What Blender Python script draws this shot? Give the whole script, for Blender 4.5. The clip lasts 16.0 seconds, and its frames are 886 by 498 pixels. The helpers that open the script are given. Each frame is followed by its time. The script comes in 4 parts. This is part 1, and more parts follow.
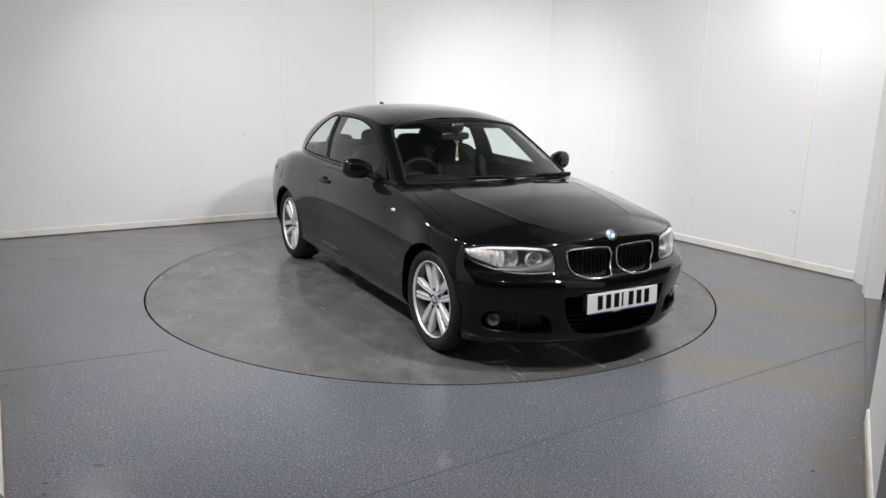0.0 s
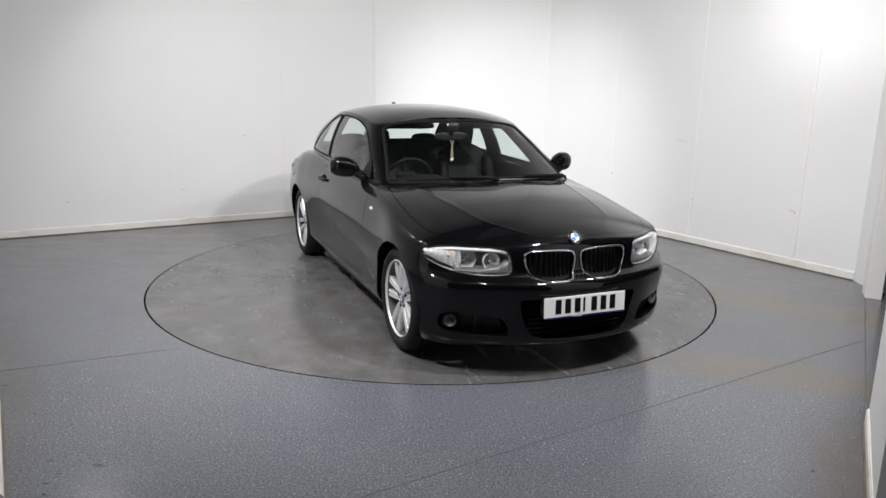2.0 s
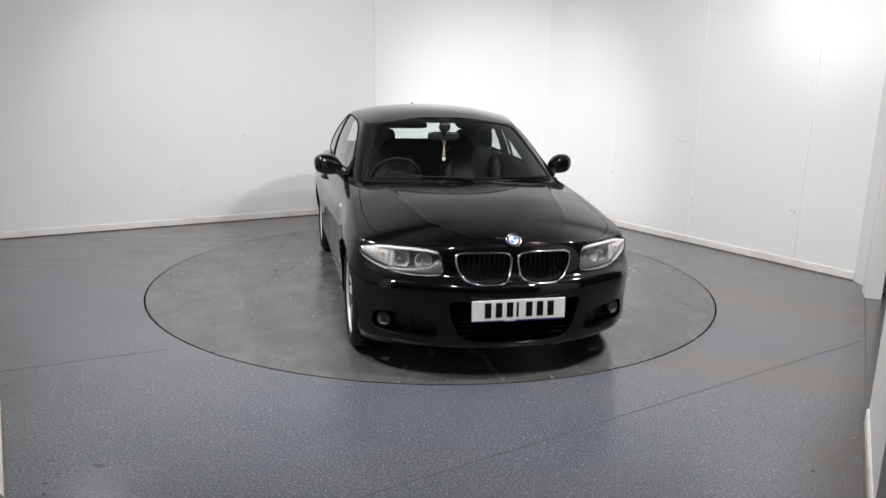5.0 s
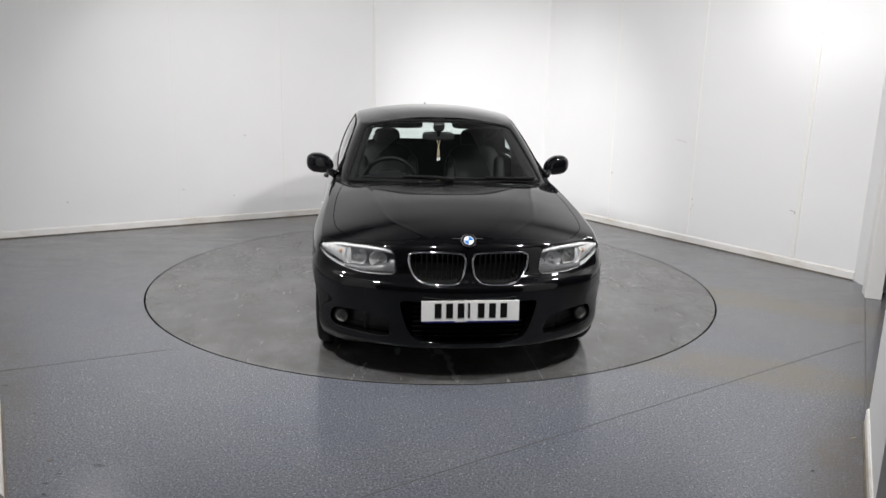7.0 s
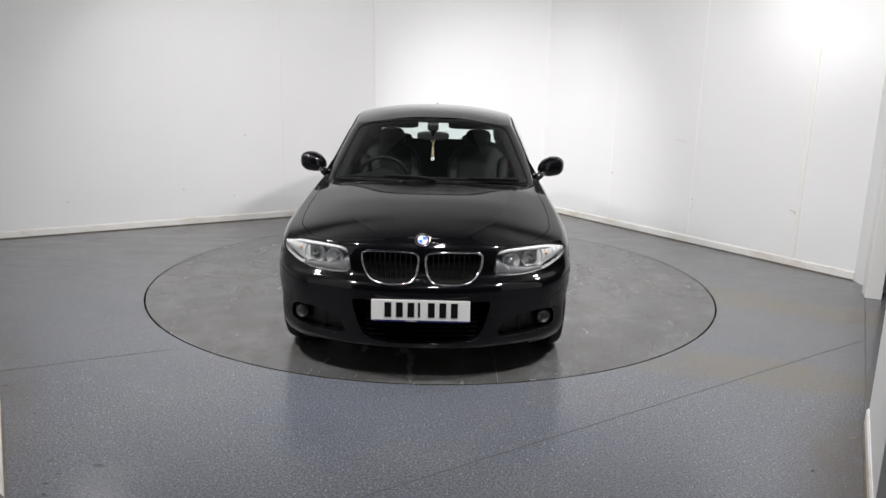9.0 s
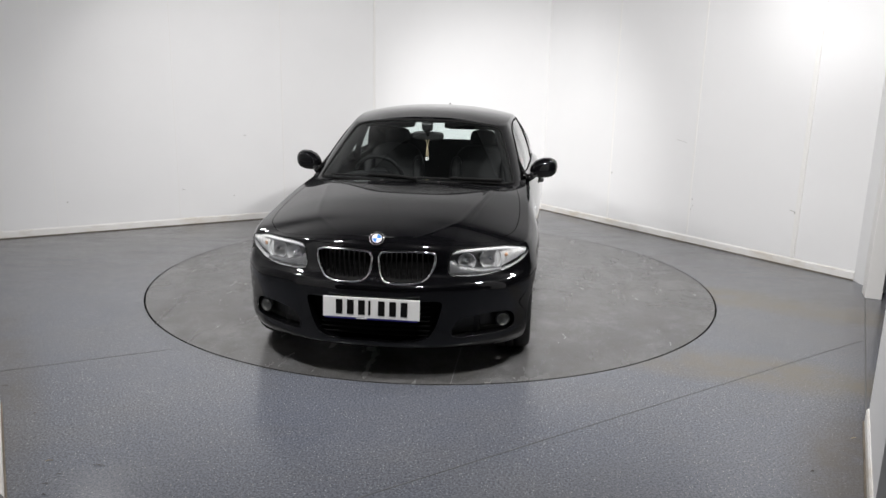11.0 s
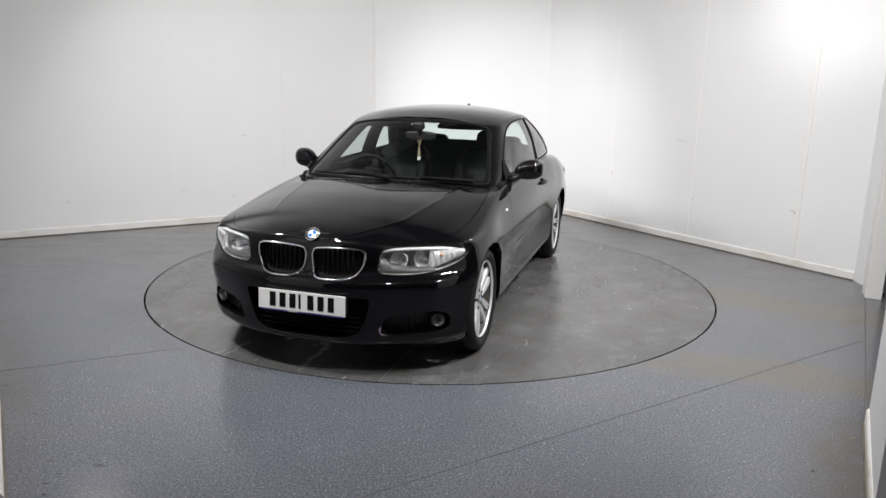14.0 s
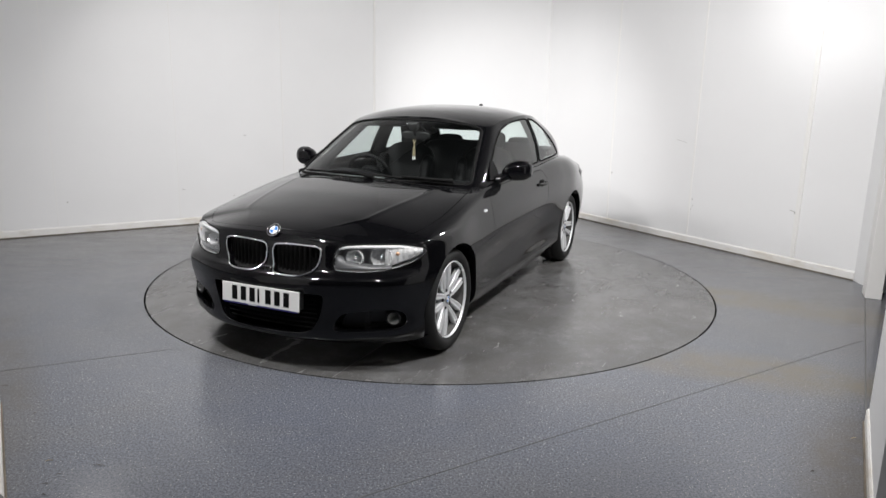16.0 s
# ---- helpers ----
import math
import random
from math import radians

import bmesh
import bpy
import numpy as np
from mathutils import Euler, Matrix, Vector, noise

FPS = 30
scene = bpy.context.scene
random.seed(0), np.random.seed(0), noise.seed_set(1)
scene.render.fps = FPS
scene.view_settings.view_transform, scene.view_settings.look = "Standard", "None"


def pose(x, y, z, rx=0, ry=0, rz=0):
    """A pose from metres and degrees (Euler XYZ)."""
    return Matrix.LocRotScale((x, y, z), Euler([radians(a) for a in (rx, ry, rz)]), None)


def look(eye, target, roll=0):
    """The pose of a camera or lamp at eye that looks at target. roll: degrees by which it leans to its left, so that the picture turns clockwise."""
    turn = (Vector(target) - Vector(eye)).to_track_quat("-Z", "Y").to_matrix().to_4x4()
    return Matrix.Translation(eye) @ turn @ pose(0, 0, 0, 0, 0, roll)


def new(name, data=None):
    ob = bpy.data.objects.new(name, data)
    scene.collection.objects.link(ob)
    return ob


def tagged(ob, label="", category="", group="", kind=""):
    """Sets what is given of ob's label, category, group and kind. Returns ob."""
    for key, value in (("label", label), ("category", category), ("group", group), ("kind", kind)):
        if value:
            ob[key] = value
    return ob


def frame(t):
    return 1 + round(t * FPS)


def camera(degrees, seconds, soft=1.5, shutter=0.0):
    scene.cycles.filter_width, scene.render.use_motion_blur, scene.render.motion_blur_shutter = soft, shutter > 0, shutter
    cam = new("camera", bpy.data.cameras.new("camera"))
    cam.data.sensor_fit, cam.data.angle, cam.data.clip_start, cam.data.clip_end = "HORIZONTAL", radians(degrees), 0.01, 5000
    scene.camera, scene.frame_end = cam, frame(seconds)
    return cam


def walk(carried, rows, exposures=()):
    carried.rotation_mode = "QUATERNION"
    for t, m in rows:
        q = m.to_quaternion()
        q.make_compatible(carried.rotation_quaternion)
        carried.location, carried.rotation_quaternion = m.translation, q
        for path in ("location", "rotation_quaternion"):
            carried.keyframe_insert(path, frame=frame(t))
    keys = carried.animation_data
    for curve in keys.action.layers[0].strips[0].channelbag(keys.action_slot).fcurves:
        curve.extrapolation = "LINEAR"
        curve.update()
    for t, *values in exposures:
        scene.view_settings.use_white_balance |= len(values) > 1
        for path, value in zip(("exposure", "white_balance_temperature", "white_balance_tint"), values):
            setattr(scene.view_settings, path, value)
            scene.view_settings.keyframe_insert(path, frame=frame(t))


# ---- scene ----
# The camera stands still on a tripod and looks slightly down.
EYE = (0.0, -5.857, 1.570)
cam = camera(63.46, 16.0, soft=1.5)
walk(cam, [(0.0, look(EYE, (0.01414, -4.88194, 1.34855), 1.25)), (16.0, look(EYE, (0.01414, -4.88194, 1.34855), 1.25))],
     exposures=((0.0, 0.0), (16.0, 0.0)))

# ---- light ----
world = bpy.data.worlds.new("world")
scene.world = world
world.use_nodes = True
world.node_tree.nodes["Background"].inputs["Color"].default_value = (0.9, 0.95, 1.0, 1)
world.node_tree.nodes["Background"].inputs["Strength"].default_value = 0.0


def ceiling_lamp(eye, target, watts, size, colour=(1.0, 0.985, 0.985), spread=160):
    data = bpy.data.lights.new("ceiling_lamp", "AREA")
    data.shape, data.size, data.energy, data.color, data.spread = "DISK", size, watts, colour, radians(spread)
    ob = new("ceiling_lamp", data)
    ob.matrix_world = look(eye, target)
    return ob


def spot_lamp(eye, target, watts, angle, blend, size=0.05):
    data = bpy.data.lights.new("spot_lamp", "SPOT")
    data.energy, data.spot_size, data.spot_blend, data.shadow_soft_size = watts, radians(angle), blend, size
    data.color = (1.0, 0.99, 0.99)
    ob = new("spot_lamp", data)
    ob.matrix_world = look(eye, target)
    return ob


# The last entry is no known lamp: fill added to brighten the front floor.
for ex, ey, watts in ((-1.75, -2.7, 56), (1.75, -2.7, 69), (-2.5, -1.2, 28), (2.5, -1.2, 32), (-3.2, 0.35, 19), (2.95, 0.25, 16), (0.0, -3.7, 38)):
    ceiling_lamp((ex, ey, 3.15), (ex * 0.1, 0.3 if ey < -1 else 0.5, 0.2), watts, 0.20, spread=146)
spot_lamp((-2.1, -0.9, 3.4), (1.42, 3.52, 0.60), 740, 43, 1.0, 0.2)
spot_lamp((1.9, -2.2, 3.3), (3.62, 0.2, 2.6), 240, 40, 1.0, 0.1)


# ---- materials ----
def tree_of(name):
    m = bpy.data.materials.new(name)
    m.use_nodes = True
    t = m.node_tree
    return m, t, t.nodes["Principled BSDF"]


def node(t, kind, **values):
    n = t.nodes.new(kind)
    for key, value in values.items():
        n.inputs[key].default_value = value
    return n


def noise_of(t, scale, detail=4.0, rough=0.55, coord="Object", stretch=(1, 1, 1)):
    tc = t.nodes.new("ShaderNodeTexCoord")
    mp = t.nodes.new("ShaderNodeMapping")
    mp.inputs["Scale"].default_value = stretch
    t.links.new(tc.outputs[coord], mp.inputs["Vector"])
    n = node(t, "ShaderNodeTexNoise", Scale=scale, Detail=detail, Roughness=rough)
    t.links.new(mp.outputs["Vector"], n.inputs["Vector"])
    return n


def ramp_of(t, source, stops):
    r = t.nodes.new("ShaderNodeValToRGB")
    e = r.color_ramp.elements
    while len(e) < len(stops):
        e.new(0.5)
    for k, (p, c) in zip(e, stops):
        k.position, k.color = p, (*c, 1) if len(c) == 3 else c
    t.links.new(source, r.inputs["Fac"])
    return r


def mix_of(t, fac, a, b, blend="MIX"):
    m = t.nodes.new("ShaderNodeMix")
    m.data_type, m.blend_type = "RGBA", blend
    for value, sock in ((fac, m.inputs["Factor"]), (a, m.inputs["A"]), (b, m.inputs["B"])):
        if hasattr(value, "links") or hasattr(value, "is_linked"):
            t.links.new(value, sock)
        else:
            sock.default_value = value if isinstance(value, float) else (*value, 1)
    return m.outputs["Result"]


def bump_of(t, source, strength, distance, bsdf):
    b = node(t, "ShaderNodeBump", Strength=strength, Distance=distance)
    t.links.new(source, b.inputs["Height"])
    t.links.new(b.outputs["Normal"], bsdf.inputs["Normal"])


def plain(name, colour, rough=0.5, metal=0.0, coat=0.0, grain=0.04, scale=40.0, bump=0.0, spec=0.5):
    m, t, b = tree_of(name)
    n = noise_of(t, scale)
    lo = tuple(max(0.0, c * (1 - grain)) for c in colour)
    hi = tuple(c * (1 + grain) for c in colour)
    r = ramp_of(t, n.outputs["Fac"], ((0.3, lo), (0.7, hi)))
    t.links.new(r.outputs["Color"], b.inputs["Base Color"])
    b.inputs["Roughness"].default_value, b.inputs["Metallic"].default_value = rough, metal
    b.inputs["Coat Weight"].default_value = coat
    b.inputs["Coat Roughness"].default_value = 0.03
    b.inputs["Specular IOR Level"].default_value = spec
    if bump:
        bump_of(t, n.outputs["Fac"], bump, 0.002, b)
    return m


def floor_material(name, cool, warm, speckle, wear_scale=1.0, stains=(), scuffs=False, gloss=0.17):
    """Grey-blue safety vinyl with sparkling flecks, scuffs and brown dirt."""
    m, t, b = tree_of(name)
    big = noise_of(t, 0.55 * wear_scale, 5, 0.6)
    streak = noise_of(t, 1.6, 6, 0.65, stretch=(1.0, 3.2, 1.0))
    base = ramp_of(t, big.outputs["Fac"], ((0.35, cool), (0.68, warm)))
    dirt = ramp_of(t, streak.outputs["Fac"], ((0.5, (0, 0, 0)), (0.8, (0.2, 0.2, 0.2))))
    col = mix_of(t, dirt.outputs["Color"], base.outputs["Color"], (0.108, 0.101, 0.090))
    smear = noise_of(t, 2.6, 7, 0.7)
    dirt2 = ramp_of(t, smear.outputs["Fac"], ((0.26, (0.15, 0.15, 0.15)), (0.66, (1, 1, 1))))
    fine = noise_of(t, 100, 4, 0.85)
    speck = ramp_of(t, fine.outputs["Fac"], ((0.36, (1 - 0.64 * speckle, 1 - 0.63 * speckle, 1 - 0.58 * speckle)), (0.5, (1, 1, 1)), (0.62, (1 + 0.50 * speckle, 1 + 0.50 * speckle, 1 + 0.56 * speckle))))
    col = mix_of(t, 1.0, col, speck.outputs["Color"], "MULTIPLY")
    if scuffs:
        blot = noise_of(t, 3.4, 8, 0.75)
        grime = ramp_of(t, blot.outputs["Fac"], ((0.40, (0.75, 0.75, 0.75)), (0.58, (0, 0, 0))))
        col = mix_of(t, grime.outputs["Color"], col, (0.080, 0.077, 0.073))
        rub = ramp_of(t, blot.outputs["Fac"], ((0.55, (0, 0, 0)), (0.72, (0.6, 0.6, 0.6))))
        col = mix_of(t, rub.outputs["Color"], col, (0.180, 0.177, 0.172))
        for turn, stretch in ((0.6, (1.0, 14.0, 1.0)), (-0.9, (12.0, 1.2, 1.0))):
            sc = noise_of(t, 3.0, 5, 0.65, stretch=stretch)
            sc.inputs["Distortion"].default_value = 0.6
            where = ramp_of(t, sc.outputs["Fac"], ((0.62, (0, 0, 0)), (0.80, (0.7, 0.7, 0.7))))
            lim = mix_of(t, 1.0, where.outputs["Color"], dirt2.outputs["Color"], "MULTIPLY")
            col = mix_of(t, lim, col, (0.165, 0.165, 0.165))
    vor = t.nodes.new("ShaderNodeTexVoronoi")
    vor.inputs["Scale"].default_value = 90
    tc = t.nodes.new("ShaderNodeTexCoord")
    t.links.new(tc.outputs["Object"], vor.inputs["Vector"])
    fleck = ramp_of(t, vor.outputs["Distance"], ((0.13, (1, 1, 1)), (0.21, (0, 0, 0))))
    pick = ramp_of(t, vor.outputs["Color"], ((0.60, (0, 0, 0)), (0.66, (1, 1, 1))))
    both = mix_of(t, 1.0, fleck.outputs["Color"], pick.outputs["Color"], "MULTIPLY")
    col = mix_of(t, both, col, (0.12 + 0.34 * speckle,) * 3)
    for (cx, cy, turn, lx, ly, amount), colour in zip(stains, ((0.136, 0.131, 0.122), (0.150, 0.132, 0.100), (0.150, 0.132, 0.100), (0.112, 0.098, 0.080), (0.115, 0.104, 0.090), (0.094, 0.080, 0.064), (0.130, 0.112, 0.084))):
        mp = t.nodes.new("ShaderNodeMapping")
        mp.vector_type = "TEXTURE"
        mp.inputs["Location"].default_value, mp.inputs["Rotation"].default_value, mp.inputs["Scale"].default_value = (cx, cy, 0), (0, 0, radians(turn)), (lx, ly, 1)
        gr = t.nodes.new("ShaderNodeTexGradient")
        gr.gradient_type = "SPHERICAL"
        t.links.new(tc.outputs["Object"], mp.inputs["Vector"])
        t.links.new(mp.outputs["Vector"], gr.inputs["Vector"])
        core = ramp_of(t, gr.outputs["Color"], ((0.0, (0, 0, 0)), (0.6, (amount,) * 3)))
        patch = mix_of(t, 1.0, core.outputs["Color"], dirt2.outputs["Color"], "MULTIPLY")
        col = mix_of(t, patch, col, colour)
    t.links.new(col, b.inputs["Base Color"])
    rough = ramp_of(t, streak.outputs["Fac"], ((0.35, (gloss,) * 3), (0.7, (gloss + 0.10,) * 3)))
    t.links.new(rough.outputs["Color"], b.inputs["Roughness"])
    b.inputs["Specular IOR Level"].default_value = 0.5
    bump_of(t, fine.outputs["Fac"], 0.04, 0.001, b)
    return m


def wall_material(name, colour=(0.80, 0.80, 0.80)):
    m, t, b = tree_of(name)
    big = noise_of(t, 0.9, 5, 0.6)
    r = ramp_of(t, big.outputs["Fac"], ((0.3, tuple(c * 0.965 for c in colour)), (0.7, colour)))
    mark = noise_of(t, 7, 6, 0.7, stretch=(0.4, 0.4, 2.5))
    s = ramp_of(t, mark.outputs["Fac"], ((0.70, (0, 0, 0)), (0.78, (1, 1, 1))))
    col = mix_of(t, s.outputs["Color"], r.outputs["Color"], tuple(c * 0.86 for c in colour))
    t.links.new(col, b.inputs["Base Color"])
    b.inputs["Roughness"].default_value = 0.55
    fine = noise_of(t, 60, 3)
    bump_of(t, fine.outputs["Fac"], 0.06, 0.001, b)
    return m


M_FLOOR = floor_material("speckled grey vinyl", (0.113, 0.121, 0.143), (0.135, 0.138, 0.147), 1.0, 1.0,
                         ((0.0, 1.6, 0, 7.5, 3.9, 0.60), (2.70, -0.66, -29, 1.7, 0.36, 0.85), (1.95, -2.00, -20, 1.7, 0.34, 0.85), (-2.30, -2.25, -60, 1.7, 0.24, 0.5), (-0.8, 2.6, 30, 3.2, 1.0, 0.5), (1.86, -3.02, 60, 0.8, 0.30, 0.8), (3.0, -0.9, 60, 1.0, 0.5, 0.3)))
M_TABLE = floor_material("scuffed grey vinyl", (0.102, 0.103, 0.105), (0.134, 0.132, 0.128), 0.45, 1.6, scuffs=True, gloss=0.20)
M_WALL = wall_material("white panel paint")
M_TRIM = wall_material("white trim paint", (0.82, 0.81, 0.79))
M_DIRTYTRIM = wall_material("grubby skirting paint", (0.785, 0.775, 0.755))
t_trim = M_DIRTYTRIM.node_tree
paint_in = t_trim.nodes["Principled BSDF"].inputs["Base Color"]
grime_noise = noise_of(t_trim, 2.6, 7, 0.72, stretch=(1, 1, 3))
grime_where = ramp_of(t_trim, grime_noise.outputs["Fac"], ((0.46, (0, 0, 0)), (0.70, (0.62, 0.62, 0.62))))
t_trim.links.new(mix_of(t_trim, grime_where.outputs["Color"], paint_in.links[0].from_socket, (0.50, 0.42, 0.30)), paint_in)
M_CEILING = plain("dark ceiling", (0.05, 0.05, 0.055), 0.8, scale=2)
M_HALL = plain("dark hall paint", (0.06, 0.06, 0.065), 0.8, scale=2)
M_GAP = plain("black gap", (0.006, 0.006, 0.006), 0.7, spec=0.1)
M_GRIME = plain("brown grime line", (0.12, 0.10, 0.075), 0.8, grain=0.4, scale=6)
M_JOINT = plain("floor joint", (0.11, 0.11, 0.108), 0.6)


# ---- mesh helpers ----
def mesh_of(name, bm, material, smooth=False):
    bmesh.ops.recalc_face_normals(bm, faces=bm.faces[:])
    me = bpy.data.meshes.new(name)
    bm.to_mesh(me)
    bm.free()
    for mat in (material if isinstance(material, (list, tuple)) else [material]):
        me.materials.append(mat)
    if smooth:
        me.polygons.foreach_set("use_smooth", [True] * len(me.polygons))
    return me


def part(name, bm, material, parent, label="", smooth=False, m=None):
    ob = new(name, mesh_of(name, bm, material, smooth))
    ob.parent = parent
    if m is not None:
        ob.matrix_basis = m
    if label:
        ob["label"] = label
    return ob


def box(bm, cx, cy, cz, sx, sy, sz, bevel=0.0, m=None):
    made = bmesh.ops.create_cube(bm, size=1.0)["verts"]
    bmesh.ops.scale(bm, vec=(sx, sy, sz), verts=made)
    bmesh.ops.translate(bm, vec=(cx, cy, cz), verts=made)
    if bevel:
        edges = list({e for v in made for e in v.link_edges})
        got = bmesh.ops.bevel(bm, geom=edges, offset=bevel, segments=3, affect="EDGES", profile=0.5)
        made = list({v for f in got["faces"] for v in f.verts} | {v for v in made if v.is_valid})
    if m is not None:
        bmesh.ops.transform(bm, matrix=m, verts=made)
    return made


# ---- the room: six-sided bay round the turntable ----
WEST_A = Vector((-5.466, 0.413, 0))      # far end of the north-west wall
WEST_B = Vector((-3.9, -3.6, 0))
CORNER_W = Vector((-4.35, 1.08, 0))      # panels are counted from here
CORNER_N = Vector((0.973, 4.257, 0))
NORTH_A = Vector((-0.746, 3.235, 0))     # the corner between the two walls is cut off by a third
NORTH_B = Vector((1.43, 3.55, 0))
CORNER_E = Vector((3.66, 0.12, 0))
POST = Vector((3.432, -0.425, 0))
JAMB_E = Vector((2.146, -2.637, 0))
END_E = Vector((1.65, -3.50, 0))
END_W = Vector((-1.569, -3.484, 0))
JAMB_H = 2.3
# Upper walls are unseen; this height makes their bonnet reflection fade softly.
WALL_H = 7.2
THICK = 0.10


def run_wall(name, a, b, height=WALL_H, z0=0.0, thick=THICK, mat=None):
    """A straight wall whose inner face runs from a to b; the room lies on its right-hand side."""
    d = (b - a)
    length = d.length
    bm = bmesh.new()
    box(bm, length / 2, thick / 2, z0 + height / 2, length, thick, height)
    ob = new(name, mesh_of(name, bm, mat or M_WALL))
    ob.matrix_world = Matrix.Translation(a) @ Matrix.Rotation(math.atan2(d.y, d.x), 4, "Z")
    tagged(ob, kind="structure")
    return ob, length


def along(a, b, s, off=0.0, z=0.0):
    d = (b - a).normalized()
    n = Vector((d.y, -d.x, 0))
    return a + d * s + n * off + Vector((0, 0, z))


wall_nw, LEN_NW = run_wall("wall_northwest", WEST_A, NORTH_A)
wall_n, LEN_N = run_wall("wall_north", NORTH_A, NORTH_B)
wall_ne, LEN_NE = run_wall("wall_northeast", NORTH_B, CORNER_E)
JAMB_W = Vector((-2.12, -2.577, 0))
wall_w, LEN_W = run_wall("wall_west", END_W, JAMB_W, JAMB_H)
wall_e, LEN_E = run_wall("wall_east", JAMB_E, END_E, JAMB_H)
# Out of view: added so the car's flank has white to reflect.
wall_sw, LEN_SW = run_wall("wall_southwest", WEST_B, WEST_A)
for ob, text in ((wall_n, "white painted panel wall across the cut corner"), (wall_nw, "white painted panel wall behind the turntable"), (wall_ne, "white painted panel wall with vertical joint strips"),
                 (wall_sw, "unseen white panel wall added at the side for the car's reflections"), (wall_w, "white painted panel wall beside the opening"), (wall_e, "short white panel wall by the floor joint")):
    tagged(ob, text, "wall")


def cover_strip(a, b, s, width, depth, owner, z0=0.085):
    bm = bmesh.new()
    box(bm, 0, 0, z0 + (WALL_H - z0) / 2, width, depth, WALL_H - z0, bevel=min(width, depth) * 0.3)
    ob = new("joint_strip", mesh_of("joint_strip", bm, M_TRIM))
    d = b - a
    ob.matrix_world = Matrix.Translation(along(a, b, s, depth / 2 - 0.002)) @ Matrix.Rotation(math.atan2(d.y, d.x), 4, "Z")
    tagged(ob, "white painted vertical joint strip between panels", "trim", "wall joint strips", "structure")
    return ob


SEAMS_NE = [(0.86, 0.010, 0.004), (2.02, 0.018, 0.007), (3.17, 0.016, 0.006), (4.36, 0.042, 0.018)]
SEAMS_NW = [(0.6, 0.005, 0.003), (1.8, 0.005, 0.003), (3.0, 0.008, 0.003), (4.18, 0.022, 0.007)]
for s, w, dp in SEAMS_NE:
    cover_strip(CORNER_N, CORNER_E, s, w, dp, wall_ne)
for s, w, dp in SEAMS_NW:
    cover_strip(CORNER_W, CORNER_N, s, w, dp, wall_nw)


def skirting(a, b, height=0.080, depth=0.011, s0=0.0, s1=None):
    length = (b - a).length if s1 is None else s1
    bm = bmesh.new()
    prof = ((0, 0), (depth, 0), (depth, height - 0.012), (depth - 0.007, height), (0, height))
    rings = [[bm.verts.new((x, -p, z)) for p, z in prof] for x in (s0, length)]
    for i in range(len(prof)):
        j = (i + 1) % len(prof)
        bm.faces.new((rings[0][i], rings[0][j], rings[1][j], rings[1][i]))
    bm.faces.new(rings[0])
    bm.faces.new(rings[1][::-1])
    ob = new("baseboard", mesh_of("baseboard", bm, M_DIRTYTRIM))
    d = b - a
    ob.matrix_world = Matrix.Translation(a) @ Matrix.Rotation(math.atan2(d.y, d.x), 4, "Z")
    tagged(ob, "grubby white painted skirting board along the wall", "baseboard", kind="structure")
    grime = bmesh.new()
    box(grime, (s0 + length) / 2, -depth - 0.004, 0.005, length - s0, 0.008, 0.010)
    seal = new("floor_seal", mesh_of("floor_seal", grime, M_GRIME))
    seal.matrix_world = ob.matrix_world
    tagged(seal, "grimy brown sealant line between skirting and floor", "trim", kind="structure")
    return ob


skirting(WEST_A, NORTH_A)
skirting(WEST_B, WEST_A)
skirting(NORTH_A, NORTH_B)
skirting(NORTH_B, CORNER_E)
skirting(END_W, JAMB_W)
skirting(JAMB_E, END_E)

# post that ends the north-east wall beside the doorway
bm = bmesh.new()
box(bm, 0, 0, WALL_H / 2, 0.115, 0.20, WALL_H, bevel=0.004)
post = new("door_post", mesh_of("door_post", bm, M_TRIM))
post.matrix_world = Matrix.Translation((3.53, -0.36, 0)) @ Matrix.Rotation(radians(-24), 4, "Z")
tagged(post, "white painted square door post at the wall end", "door post", kind="structure")
run_wall("wall_return", CORNER_E, Vector((3.63, -0.26, 0)))[0]["label"] = "narrow white wall return beside the post"

# floor with a round pit for the turntable
R_TABLE = 2.258


def ring_sheet(r0, r1, n, z, square=None):
    bm = bmesh.new()
    inner = [bm.verts.new((r0 * math.cos(2 * math.pi * i / n), r0 * math.sin(2 * math.pi * i / n), z)) for i in range(n)]
    outer = []
    for i in range(n):
        c, s = math.cos(2 * math.pi * i / n), math.sin(2 * math.pi * i / n)
        k = r1 if not square else square / max(abs(c), abs(s))
        outer.append(bm.verts.new((k * c, k * s, z)))
    low = [bm.verts.new((v.co.x, v.co.y, z - 0.06)) for v in inner]
    for i in range(n):
        j = (i + 1) % n
        bm.faces.new((inner[i], inner[j], outer[j], outer[i]))
        bm.faces.new((inner[j], inner[i], low[i], low[j]))
    return bm


floor = new("floor", mesh_of("floor", ring_sheet(R_TABLE, 0, 192, 0.0, square=12.0), M_FLOOR))
tagged(floor, "grey blue speckled safety vinyl floor with scuffs", "floor", kind="structure")
bm = bmesh.new()
bmesh.ops.create_circle(bm, cap_ends=True, segments=96, radius=R_TABLE + 0.05)
bmesh.ops.translate(bm, vec=(0, 0, -0.055), verts=bm.verts[:])
pit = tagged(new("turntable_pit", mesh_of("turntable_pit", bm, M_GAP)), "dark pit under the turntable plate", "pit", kind="structure")

